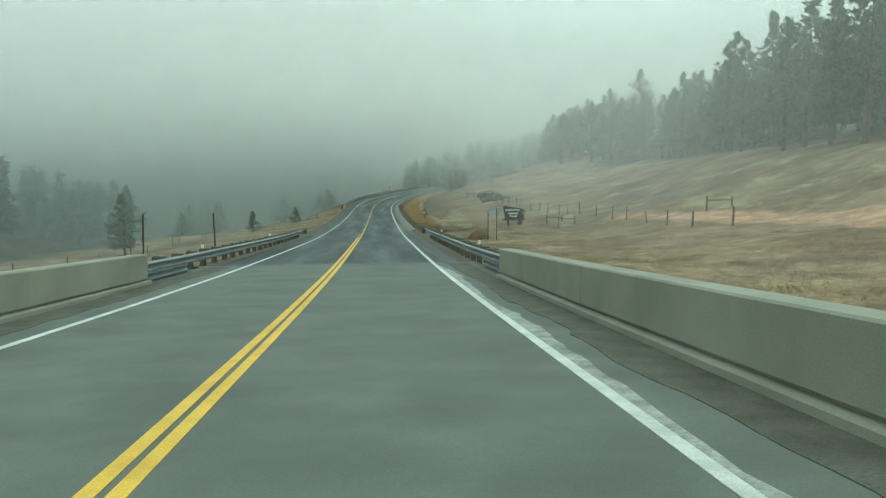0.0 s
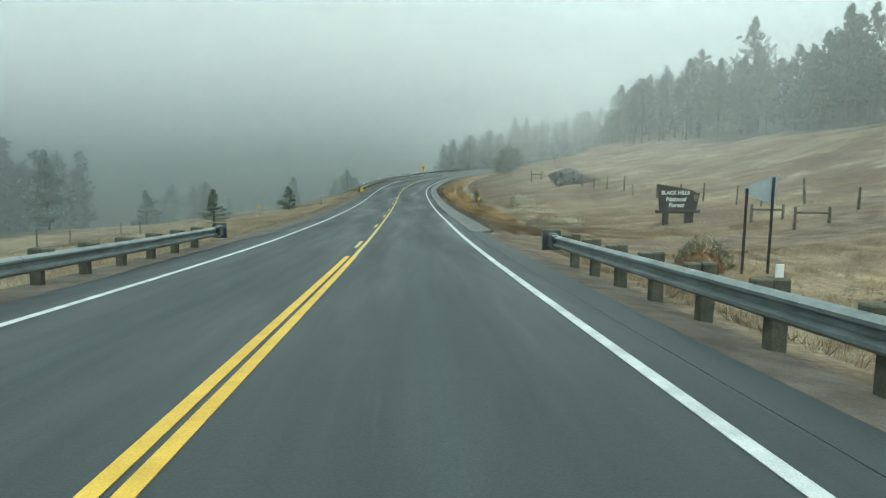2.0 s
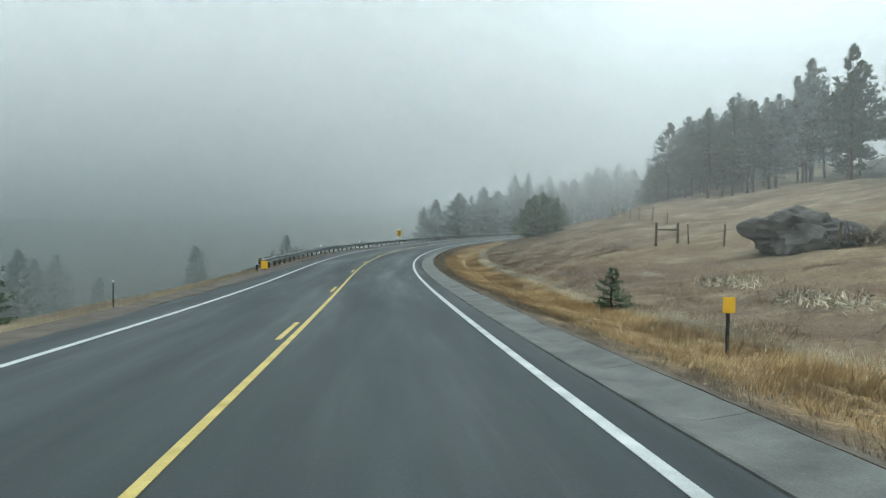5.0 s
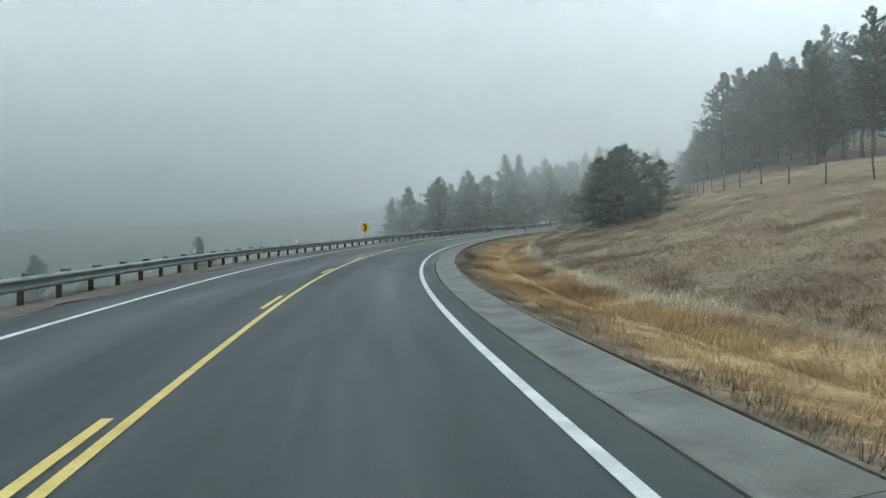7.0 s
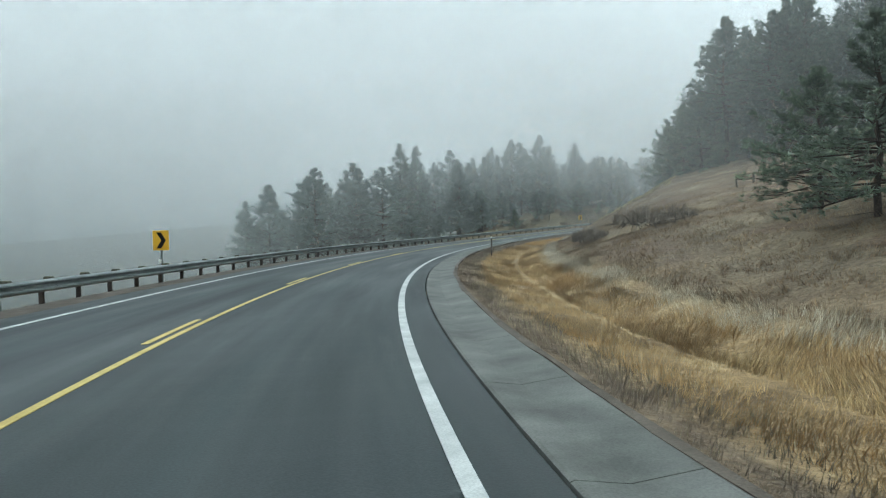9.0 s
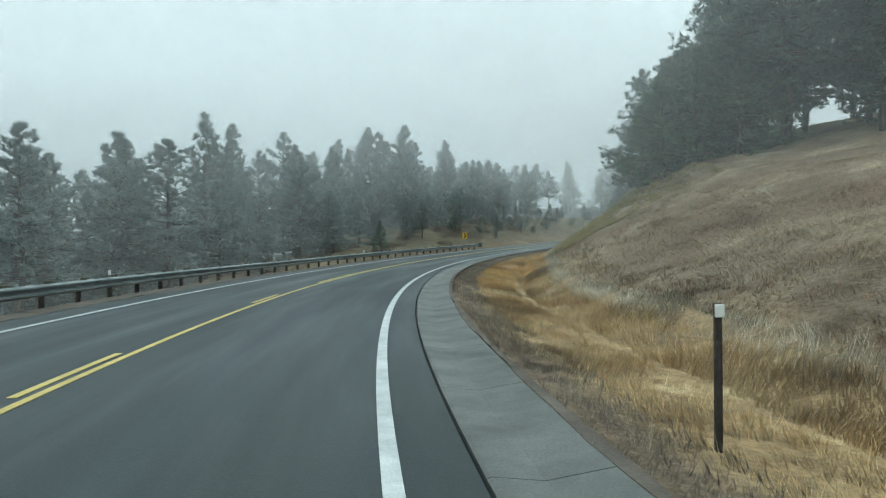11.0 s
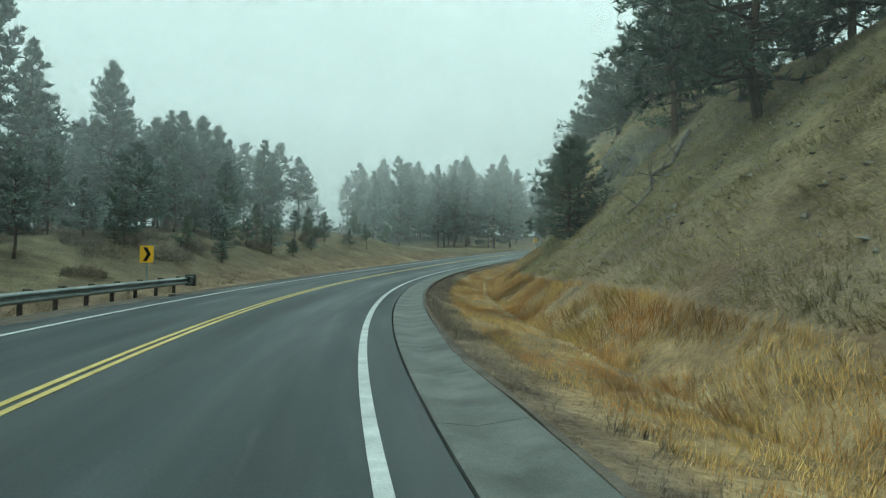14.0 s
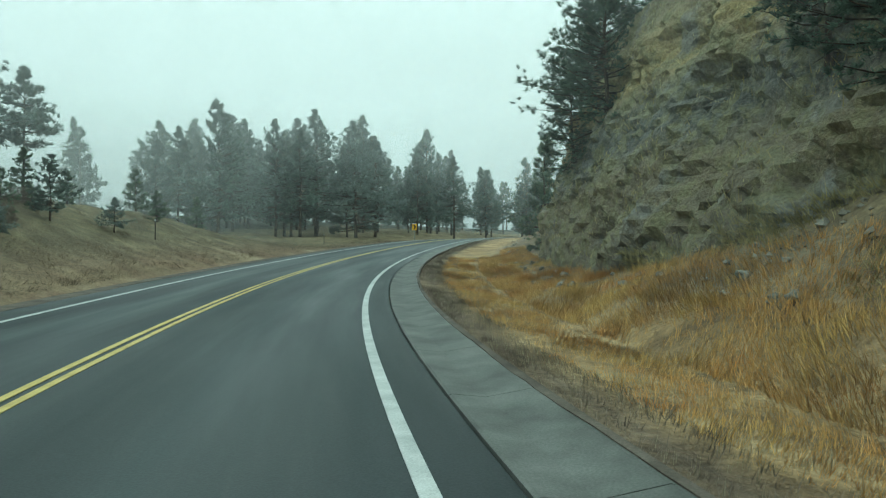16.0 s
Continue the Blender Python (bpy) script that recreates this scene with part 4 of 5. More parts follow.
def plant(kinds, k, x, y, top, label, group, h=None, wide=1.0, base=None):
    """A tree with its foot on the ground at x, y, and its tip at height top (or h metres tall)."""
    s, o = nearest(x, y)
    z = float(ground(s, o)[2]) if base is None else base
    h = h or max(1.2, top - z)
    ob, size = kinds[k % len(kinds)]
    f = h / size
    w = f ** 0.8 * wide
    m = pose(x, y, z - 0.1, 0, 0, (k * 77.7) % 360) @ Matrix.Diagonal((w, w, f, 1))
    if ob.name not in USED:
        USED.add(ob.name)
        ob.matrix_world = m
        t = ob
    else:
        t = copy_thing(ob, pose(0, 0, 0))
        t.matrix_world = m
    return tagged(t, label, "pine tree", group)


HILL = "tall dark green ponderosa pine on the grassy hillside"
VALLEY = "tall grey-green pine in the foggy roadside wood"
FROST = "pine with frosted needle tips below the road"
YOUNG = "young bushy green pine in dry grass"
k = 0
for x, y, z in ((62, 172.9, 21.3), (58.1, 229.8, 13.8), (64.1, 202, 19.2), (63.2, 245, 16.8), (67.4, 237.4, 17.0), (80.3, 267.5, 11.5), (72, 262, 11.5)):
    k += 1
    plant(TALL, k, x, y, z, HILL, "hillside pines")
for x, y, z in ((8.6, 119, -6.75), (-16.3, 107.4, -6.1), (-12.2, 124, -6.7)):
    k += 1
    plant(SMALL, k, x, y, z, YOUNG, "young pines", wide=1.2)
for s, o, h in ((195, 15.2, 3.6), (190.5, 14.3, 4.2), (187.5, 15.2, 4.4), (185.2, 13.8, 4.0), (183.6, 14.4, 4.1), (182.0, 14.6, 4.2), (181.3, 16.9, 2.9), (192, 16.0, 4.0), (187, 17.0, 3.4), (184.4, 15.4, 4.2)):
    k += 1
    p = ground(s, o)
    plant(GROVE, k, p[0], p[1], 0, "bushy young green pine in a roadside grove", "pine grove", 1.12 * h, 1.12)
for x, y, z in ((34.9, 282.9, 7.2), (40.1, 292, 7.9), (67.8, 303.5, 11.7), (62.3, 304.9, 10.8), (70.5, 305.2, 9.7), (78.5, 309.6, 10.5),
                (105.1, 322.1, 8.9), (94.6, 317, 7.6), (142, 334, 14.8), (156.4, 335.4, 14.1), (176.6, 335.2, 20.2), (194.7, 332.6, 20.8), (141.6, 342.2, 11.2), (180.3, 322, 13.4)):
    k += 1
    plant(HAZY, k, x, y, z, VALLEY, "roadside wood")
for x, y, z in ((44.3, 283.5, 4.1), (43.1, 279.6, 3.0), (12.3, 282.7, -1.3), (19.7, 305.8, -1.9), (52.4, 280.5, -3.2), (-38.4, 123.4, -2.8)):
    k += 1
    plant(FROSTY if z > -3 else SMALL, k, x, y, z, FROST, "frosted pines")
for x, y, z in ((108.8, 317.8, 1.9), (86.8, 313.2, -1.2), (101, 311, -1.0), (92, 309, -1.8), (121.7, 292.6, 4.2)):
    k += 1
    plant(SMALL, k, x, y, z, YOUNG, "young pines")
for s, o, h in ((318, -11.5, 2.2), (324, -14, 2.8), (329, -10.8, 1.7), (333, -13.5, 2.4), (340, -11.8, 1.9), (346, -14.5, 2.6), (356, -12.5, 2.0), (360, -16, 3.2), (312, -13, 3.0), (366, -14.5, 2.6), (328, -14.5, 3.2), (331, -16.5, 3.4), (326, -12.5, 3.0), (334, -17.5, 3.0)):
    k += 1
    p = ground(s, o)
    plant(SMALL, k, p[0], p[1], 0, "small green pine on the road bank", "young pines", h)
for s, o, h in ((85, -26.4, 7.0), (150, -38, 7.5)):
    k += 1
    p = ground(s, o)
    plant(HAZY, k, p[0], p[1], 0, "dim grey pine down in the foggy valley", "valley pines", h, 1.2)
rnd = random.Random(8)


MIXED = [FROSTY[0], HAZY[0], FROSTY[1], HAZY[1], FROSTY[3], HAZY[2]]
STEMS = [(pine(61, 12, 0.40, 2.6, 74, 10, FROSTED, 0.5), 12), (pine(62, 11, 0.46, 2.4, 70, 10, GREY_GREEN, 0.5), 11), (pine(63, 12.5, 0.36, 2.8, 78, 10, FROSTED, 0.5), 12.5)]


def wood(n, s0, s1, o0, o1, h0, h1, kinds, label, group, gap=2.2, wide=1.0):
    global k
    made = []
    tries = 0
    while len(made) < n and tries < 4000:
        tries += 1
        s, o = rnd.uniform(s0, s1), rnd.uniform(o0, o1)
        p = ground(s, o)
        if any((p[0] - q[0]) ** 2 + (p[1] - q[1]) ** 2 < gap * gap for q in made):
            continue
        made.append(p)
        k += 1
        plant(kinds, k, p[0], p[1], 0, label, group, rnd.uniform(h0, h1), wide * rnd.uniform(0.85, 1.15))


def joined_wood(name, n, s0, s1, o0, o1, h0, h1, label, gap):
    """Distant pines that stand too far off to be told apart, in one mesh."""
    made, tries, points, normals = [], 0, [], []
    stems = []
    while len(made) < n and tries < 4000:
        tries += 1
        p = ground(rnd.uniform(s0, s1), rnd.uniform(o0, o1))
        if any((p[0] - q[0]) ** 2 + (p[1] - q[1]) ** 2 < gap * gap for q in made):
            continue
        made.append(p)
        crown, size = FAR_CROWNS[len(made) % len(FAR_CROWNS)]
        h = rnd.uniform(h0, h1)
        f, w, a = h / size, (h / size) ** 0.8 * rnd.uniform(0.85, 1.15), rnd.uniform(0, 6.2832)
        turn = np.array([[math.cos(a), -math.sin(a), 0], [math.sin(a), math.cos(a), 0], [0, 0, 1]])
        points.append((crown[0] * np.array([w, w, f])) @ turn.T + p)
        normals.append(crown[1] @ turn.T)
        for k in range(5):
            a0, a1, r = 1.2566 * k, 1.2566 * (k + 1), 0.018 * h
            stems.append(np.array([[r * math.cos(a0), r * math.sin(a0), -0.3], [r * math.cos(a1), r * math.sin(a1), -0.3], [0, 0, h * 0.95]]) + p)
    tree = tagged(new(name, tri_mesh(name, np.concatenate(points), NEEDLES, np.concatenate(normals))), label, "woods", kind="stuff")
    part("trunks", tri_mesh("trunks", np.concatenate(stems), BARK), tree)
    return tree


joined_wood("hill_pines", 16, 64, 112, 48.5, 58, 15, 19, "tall dark pines fading into fog on the hill", 2.6)
joined_wood("hill_pines", 24, 80, 150, 52, 66, 12, 16, "tall dark pines fading into fog on the hill", 2.6)
joined_wood("hill_pines", 14, 150, 215, 45, 60, 10, 15, "tall dark pines fading into fog on the hill", 2.6)
wood(17, 215, 256, 34, 54, 12, 17, [TALL[0], FROSTY[1], TALL[3], FROSTY[3], TALL[1]], HILL, "hillside pines")
wood(27, 252, 300, 20, 40, 12, 16, TALL, HILL, "hillside pines")
wood(24, 297, 345, 15.5, 25, 6, 10, BUSHY, HILL, "hillside pines")
wood(12, 170, 240, -58, -30, 7, 11, HAZY, "dim grey pine down in the foggy valley", "valley pines", 6.0)
joined_wood("valley_pines", 12, 60, 175, -92, -62, 8, 13, "dim grey pines down in the foggy valley", 5.0)
wood(36, 286, 335, -48, -19, 12, 16, MIXED, VALLEY, "roadside wood")
wood(9, 254, 272, -32, -17, 12, 15, [FROSTY[0], FROSTY[1], FROSTY[3]], FROST, "frosted pines", 2.6, 1.3)
wood(10, 266, 292, -52, -22, 9, 14, MIXED, VALLEY, "roadside wood")
wood(18, 262, 298, -30, -12, 4, 6.5, FROSTY, FROST, "frosted pines", 2.2, 1.2)
wood(24, 326, 358, -42, -18, 8.5, 11, STEMS, VALLEY, "roadside wood")
wood(15, 325, 347, -27.5, -19, 8.5, 10.5, MIXED, VALLEY, "roadside wood", 1.9)
wood(27, 388, 450, -46, -14, 12, 18, MIXED, VALLEY, "roadside wood")
wood(13, 418, 466, -21, -9.5, 9.5, 13.5, HAZY, VALLEY, "roadside wood", 2.6, 1.1)
joined_wood("back_pines", 18, 445, 500, -14, 26, 11, 16, "grey pines where the road vanishes in fog", 3.0)
for s, o, h in ((327.5, -9.6, 2.6), (330, -8.8, 1.6), (342.5, -11.2, 3.0), (346, -10, 1.8), (303, -12.7, 4.5), (303, -14.8, 5.0), (309, -13, 3.5), (311.6, -12.1, 3.2), (321, -10.4, 2.4), (324.5, -12.6, 3.0), (326, -10.9, 2.2), (333, -11.4, 2.0), (336, -9.6, 1.5), (338.5, -12.4, 2.6), (318, -9.2, 1.6)):
    k += 1
    p = ground(s, o)
    plant(SAPLING, k, p[0], p[1], 0, "small open-crowned pine on the brown road bank", "young pines", h)
wood(8, 300, 334, -18.5, -12, 3.4, 6.2, SAPLING, "young grey-green pine with a bare lower stem on the bank", "young pines", 1.7)
# dense young pines along the crest of the cut slope
for s, o, h in ((263, 18.5, 7.5), (266, 16.8, 7.0), (269, 18.2, 8.0), (270.5, 16.2, 6.5), (273, 17.6, 8.5), (275, 16.0, 6.5), (277.5, 18.6, 8.5), (279.5, 16.9, 7.5), (282, 18.8, 9.0), (284, 17.2, 8.0), (286.5, 19.4, 9.5), (289, 18.0, 8.5), (272, 21.0, 9.5), (279, 21.5, 10), (266, 21.5, 9.5), (260, 20.5, 8.5), (291.5, 20.0, 9.0), (294, 18.6, 8.0)):
    k += 1
    p = ground(s, o)
    plant(BUSHY, k, p[0], p[1], 0, "dark bushy pine along the crest of the cut", "crest pines", h, 1.15)
# trees rooted on the ledges of the rock cut
for s, o, dz, h in ((342.5, 13.2, 7.6, 6.5), (345, 13.0, 7.0, 6.5), (347, 13.4, 6.0, 6.0), (349.5, 14.6, 5.6, 6.5), (340, 14.8, 9.2, 6.0), (338.5, 12.4, 5.6, 5.5), (341.5, 11.6, 4.0, 4.5), (335, 15.0, 9.3, 6.0),
                    (304.3, 11.2, 2.1, 4.7), (306.6, 12.0, 2.7, 4.6), (320, 12.4, 3.9, 4.2), (323, 12.8, 5.2, 4.4), (317, 15.4, 8.6, 5.5), (313, 15.6, 9.0, 5.0), (309, 16.0, 9.0, 4.0), (328, 15.4, 9.2, 6.0)):
    k += 1
    p = place(s, o, dz)
    plant(LEDGE, k, p[0], p[1], 0, "dark pine rooted on a ledge of the rock cut", "rock cut pines", h, 1.2, float(p[2]))


def far_woods(name, n, s0, s1, o0, o1, seed, label, size=1.0):
    """Distant woods that nobody could count."""
    g = np.random.default_rng(seed)
    s, o = g.uniform(s0, s1, n), g.uniform(o0, o1, n)
    P = ground(s, o)
    tri, soft = [], []
    for p in P:
        H = g.uniform(11, 18) * size
        R = H * g.uniform(0.17, 0.25)
        q = 190
        u = g.uniform(0, 1, q)
        az = g.uniform(0, 6.2832, q)
        lob = 0.75 + 0.25 * np.sin(az * 3 + u * 17 + g.uniform(0, 6))
        r = R * (1 - u) ** 0.7 * np.minimum(1, 0.5 + u * 2.5) * lob * g.uniform(0.45, 1, q)
        c = p + np.stack([np.cos(az) * r, np.sin(az) * r, H * (0.12 + 0.86 * u)], 1)
        w = g.normal(0, 1, (q, 3)) + np.array([0, 0, 0.3])
        w /= np.linalg.norm(w, axis=1)[:, None]
        t = np.cross(w, g.normal(0, 1, (q, 3)))
        t /= np.linalg.norm(t, axis=1)[:, None] + 1e-9
        L = g.uniform(0.9, 1.8, q)[:, None]
        soft.append(np.stack([np.cos(az), np.sin(az), 0.35 + 0.4 * u], 1))
        tri.append(np.stack([c - t * L * 0.34, c + t * L * 0.34, c + w * L], 1))
        stem = np.array([[-0.18, 0, 0], [0.18, 0, 0], [0, 0, H * 0.8], [0, -0.18, 0], [0, 0.18, 0], [0, 0, H * 0.8]]) + p - np.array([0, 0, 0.3])
        tri.append(stem.reshape(2, 3, 3))
        soft.append(np.array([[0.0, -1.0, 0.2], [-1.0, 0.0, 0.2]]))
    return tagged(new(name, tri_mesh(name, np.concatenate(tri), FAR_NEEDLES, np.concatenate(soft))), label, "woods", kind="stuff")


far_woods("valley_woods", 1050, -60, 185, -220, -64, 1, "dark pine woods on the far side of the foggy valley")
far_woods("hill_woods", 110, 70, 240, 64, 100, 2, "dark pine woods on the hill in the fog", 0.75)
joined_wood("back_woods", 40, 470, 560, -60, 60, 11, 18, "dark pine woods where the road vanishes in fog", 3.0)
joined_wood("back_woods", 38, 402, 470, -62, -20, 11, 17, "dark pine woods behind the roadside trees", 3.0)


def bare_tree(x, y, h, seed):
    r = random.Random(seed)
    s, o = nearest(x, y)
    root = tagged(new("bare_tree"), "small leafless pale grey tree on the bank", "bare tree", "bare trees")
    root.matrix_world = pose(x, y, float(ground(s, o)[2]) - 0.1, 0, 0, r.uniform(0, 360))
    bm = bmesh.new()
    rod_bm(bm, 0.07, 0.02, h * 0.8, sides=6)
    part("trunk", finish("trunk", bm, DEAD_WOOD), root)
    for q in range(14):
        bm = bmesh.new()
        z = h * r.uniform(0.2, 0.75)
        m = Matrix.Translation((0, 0, z)) @ pose(0, 0, 0, 0, r.uniform(25, 55), r.uniform(0, 360))
        L = h * r.uniform(0.25, 0.45)
        rod_bm(bm, 0.03, 0.008, L, m, 4)
        for w in range(5):
            m2 = m @ Matrix.Translation((0, 0, L * r.uniform(0.3, 0.95))) @ pose(0, 0, 0, r.uniform(20, 50), 0, r.uniform(0, 360))
            rod_bm(bm, 0.012, 0.004, L * r.uniform(0.3, 0.6), m2, 3)
        part("branch", finish("branch", bm, DEAD_WOOD), root)
    return root


for q, (s, o) in enumerate(((380, -30.5), (383, -31), (386, -29.5))):
    p = place(s, o)
    bare_tree(float(p[0]), float(p[1]), 6.5 - q * 0.6, 60 + q)


# ---- shrubs, rocks and dead wood ----
def shrub(s, o, r, h, n, mat, label, category, seed, size=0.16):
    g = np.random.default_rng(seed)
    az, u = g.uniform(0, 6.2832, n), g.uniform(0, 1, n) ** 0.5
    c = np.stack([np.cos(az) * u * r, np.sin(az) * u * r, h * np.sqrt(1 - u ** 2 * 0.98) * g.uniform(0.05, 1, n) * (0.8 + 0.2 * np.sin(az * 3 + seed)) + 0.02], 1)
    w = g.normal(0, 1, (n, 3)) + np.array([0, 0, 0.9])
    w /= np.linalg.norm(w, axis=1)[:, None]
    q = np.cross(w, g.normal(0, 1, (n, 3)))
    q /= np.linalg.norm(q, axis=1)[:, None] + 1e-9
    tri = np.stack([c - q * size * 0.09, c + q * size * 0.09, c + w * size * g.uniform(0.7, 1.6, n)[:, None]], 1)
    ob = tagged(new("shrub", tri_mesh("shrub", tri, mat, c / np.array([r, r, h]) + np.array([0, 0, 0.5]) + w * 0.3)), label, category, "roadside shrubs")
    ob.matrix_world = stand(s, o, -0.03)
    return ob


shrub(57.4, 9.0, 0.55, 0.62, 2000, RED_BUSH, "round russet-brown bush beside the sign", "bush", 1, 0.15)
shrub(58.2, 9.4, 0.72, 0.85, 2000, STRAW, "pale frosted bush behind the russet one", "bush", 8, 0.18)
shrub(79.0, 8.8, 2.0, 0.4, 900, STRAW, "low pale frosted weed clump", "weeds", 2)
shrub(82.5, 10.2, 1.6, 0.45, 700, WEEDS, "low pale frosted weed clump", "weeds", 3)
for j, (s, o) in enumerate(((86.5, 11.4), (104, 12.0), (109, 12.8), (115, 13.3), (121, 13.9), (98, 11.4))):
    shrub(s, o, 1.5 + 0.2 * (j % 3), 0.32 + 0.08 * (j % 2), 420, WEEDS, "low pale frosted weed clump", "weeds", 30 + j, 0.22)
for j in range(16):
    shrub(284 + 2.1 * j, -9.6 - (j * 5 % 9) * 1.1, 0.8 + 0.15 * (j % 4), 0.6 + 0.2 * (j % 3), 420, BANK_GRASS, "bare brown brush on the road bank", "bush", 50 + j, 0.26)
shrub(212, 11.2, 0.9, 0.8, 900, BROWN_BUSH, "bare brown bush on the slope", "bush", 4, 0.25)
shrub(206, 13.5, 2.0, 0.7, 1000, BROWN_BUSH, "bare brown bush on the slope", "bush", 5, 0.36)
shrub(126.0, 22.2, 1.6, 0.75, 520, BROWN_BUSH, "bare brown thicket behind the boulder", "bush", 6, 0.42)
for j, (s, o) in enumerate(((318, -11), (322, -14.5), (327, -10.5), (338, -11), (344, -13.2), (312, -9.6), (331, -12.8), (308, -12.5))):
    shrub(s, o, 0.9 + 0.15 * (j % 3), 1.0 + 0.2 * (j % 2), 1600, BROWN_BUSH, "bare brown bush on the road bank", "bush", 10 + j)


def boulder(name, size, seed, mat, cuts=4):
    bm = bmesh.new()
    bmesh.ops.create_icosphere(bm, subdivisions=cuts, radius=1.0)
    for v in bm.verts:
        p = v.co.copy()
        d = 1 + 0.30 * noise.noise(p * 1.1 + Vector((seed, 0, 0))) + 0.16 * noise.noise(p * 2.6 + Vector((0, seed, 0))) + 0.07 * noise.noise(p * 7) + 0.16 * noise.cell(p * 1.7 + Vector((seed, seed, 0)))
        # broken flat faces
        p = p * d
        p.z = max(p.z, -0.55)
        v.co = Vector((p.x * size[0], p.y * size[1], p.z * size[2]))
    me = finish(name, bm, mat)
    return me


rock = tagged(new("boulder", boulder("boulder", (2.1, 2.6, 1.35), 3.0, ROCK)), "large dark rounded boulder on the meadow slope", "boulder")
rock.matrix_world = stand(129.5, 20.8, 0.55)


# ---- rock cut on the inside of the bend ----
OCHRE_AT = (87.4, 276.0, -1.2)


def rock_material():
    m, nt, b, g = material("layered_rock", 0.95)
    pos = g.outputs["Position"]
    sep = nt.nodes.new("ShaderNodeSeparateXYZ")
    nt.links.new(pos, sep.inputs[0])
    warp = noise_of(nt, pos, 3.0, 4)
    add = nt.nodes.new("ShaderNodeMath")
    add.operation = "MULTIPLY_ADD"
    nt.links.new(warp, add.inputs[0])
    add.inputs[1].default_value = 3.0
    nt.links.new(sep.outputs[2], add.inputs[2])
    band = nt.nodes.new("ShaderNodeMapRange")
    band.inputs[1].default_value, band.inputs[2].default_value = -4.0, 9.0
    nt.links.new(add.outputs[0], band.inputs[0])
    col = ramp_of(nt, band.outputs[0], [(0.10, (0.14, 0.12, 0.085)), (0.30, (0.20, 0.168, 0.112)), (0.42, (0.125, 0.125, 0.112)), (0.52, (0.17, 0.16, 0.125)), (0.60, (0.34, 0.265, 0.125)), (0.75, (0.29, 0.245, 0.155)), (0.9, (0.20, 0.175, 0.12))])
    lichen = noise_of(nt, pos, 0.7, 5, 0.65)
    col = mix_of(nt, ramp_of(nt, lichen, [(0.45, (0,) * 3), (0.61, (0.7,) * 3)]), col, (0.26, 0.242, 0.12))
    grey = noise_of(nt, pos, 1.9, 5, 0.6)
    col = mix_of(nt, ramp_of(nt, grey, [(0.58, (0,) * 3), (0.68, (0.8,) * 3)]), col, (0.22, 0.215, 0.195))
    # an ochre slab over a slate-blue seam with a pale rim
    def stain(centre, radii):
        sub = nt.nodes.new("ShaderNodeVectorMath")
        sub.operation = "SUBTRACT"
        nt.links.new(pos, sub.inputs[0])
        sub.inputs[1].default_value = centre
        div = nt.nodes.new("ShaderNodeVectorMath")
        div.operation = "DIVIDE"
        nt.links.new(sub.outputs[0], div.inputs[0])
        div.inputs[1].default_value = radii
        ln = nt.nodes.new("ShaderNodeVectorMath")
        ln.operation = "LENGTH"
        nt.links.new(div.outputs[0], ln.inputs[0])
        ma = nt.nodes.new("ShaderNodeMath")
        ma.operation = "MULTIPLY_ADD"
        nt.links.new(noise_of(nt, pos, 0.8, 5, 0.7), ma.inputs[0])
        ma.inputs[1].default_value = 1.2
        nt.links.new(ln.outputs["Value"], ma.inputs[2])
        return ma.outputs[0]

    strata = nt.nodes.new("ShaderNodeMath")
    strata.operation = "MULTIPLY_ADD"
    nt.links.new(noise_of(nt, pos, 0.9, 5, 0.6), strata.inputs[0])
    strata.inputs[1].default_value = 1.1
    nt.links.new(sep.outputs[2], strata.inputs[2])
    seams = nt.nodes.new("ShaderNodeMapRange")
    seams.inputs[1].default_value, seams.inputs[2].default_value = -5.0, 3.0
    nt.links.new(strata.outputs[0], seams.inputs[0])
    beds = ramp_of(nt, seams.outputs[0], [(0.0, (0.115, 0.11, 0.08)), (0.10, (0.13, 0.125, 0.085)), (0.13, (0.078, 0.10, 0.112)), (0.495, (0.085, 0.112, 0.125)), (0.51, (0.42, 0.42, 0.33)), (0.54, (0.40, 0.38, 0.27)), (0.56, (0.36, 0.27, 0.10)), (0.80, (0.42, 0.32, 0.12)), (0.90, (0.20, 0.17, 0.11))])
    slab = stain(OCHRE_AT, (4.6, 4.6, 3.6))
    slab_half = nt.nodes.new("ShaderNodeMath")
    slab_half.operation = "MULTIPLY"
    slab_half.inputs[1].default_value = 0.5
    nt.links.new(slab, slab_half.inputs[0])
    col = mix_of(nt, ramp_of(nt, slab_half.outputs[0], [(0.0, (0.95,) * 3), (0.66, (0.95,) * 3), (0.78, (0,) * 3)]), col, beds)
    col = mix_of(nt, ramp_of(nt, noise_of(nt, pos, 0.7, 6, 0.7), [(0.50, (0,) * 3), (0.64, (0.6,) * 3)]), col, (0.165, 0.155, 0.10))
    fine = noise_of(nt, pos, 0.10, 4, 0.65)
    col = mix_of(nt, 1.0, col, ramp_of(nt, fine, [(0.3, (0.68,) * 3), (0.7, (1.45,) * 3)]), "MULTIPLY")
    nt.links.new(col, b.inputs["Base Color"])
    rough_ = noise_of(nt, pos, 0.42, 6, 0.75)
    bumped(nt, b, mix_of(nt, 0.5, fine, rough_), 0.9, 0.25)
    return m


CLIFF = rock_material()


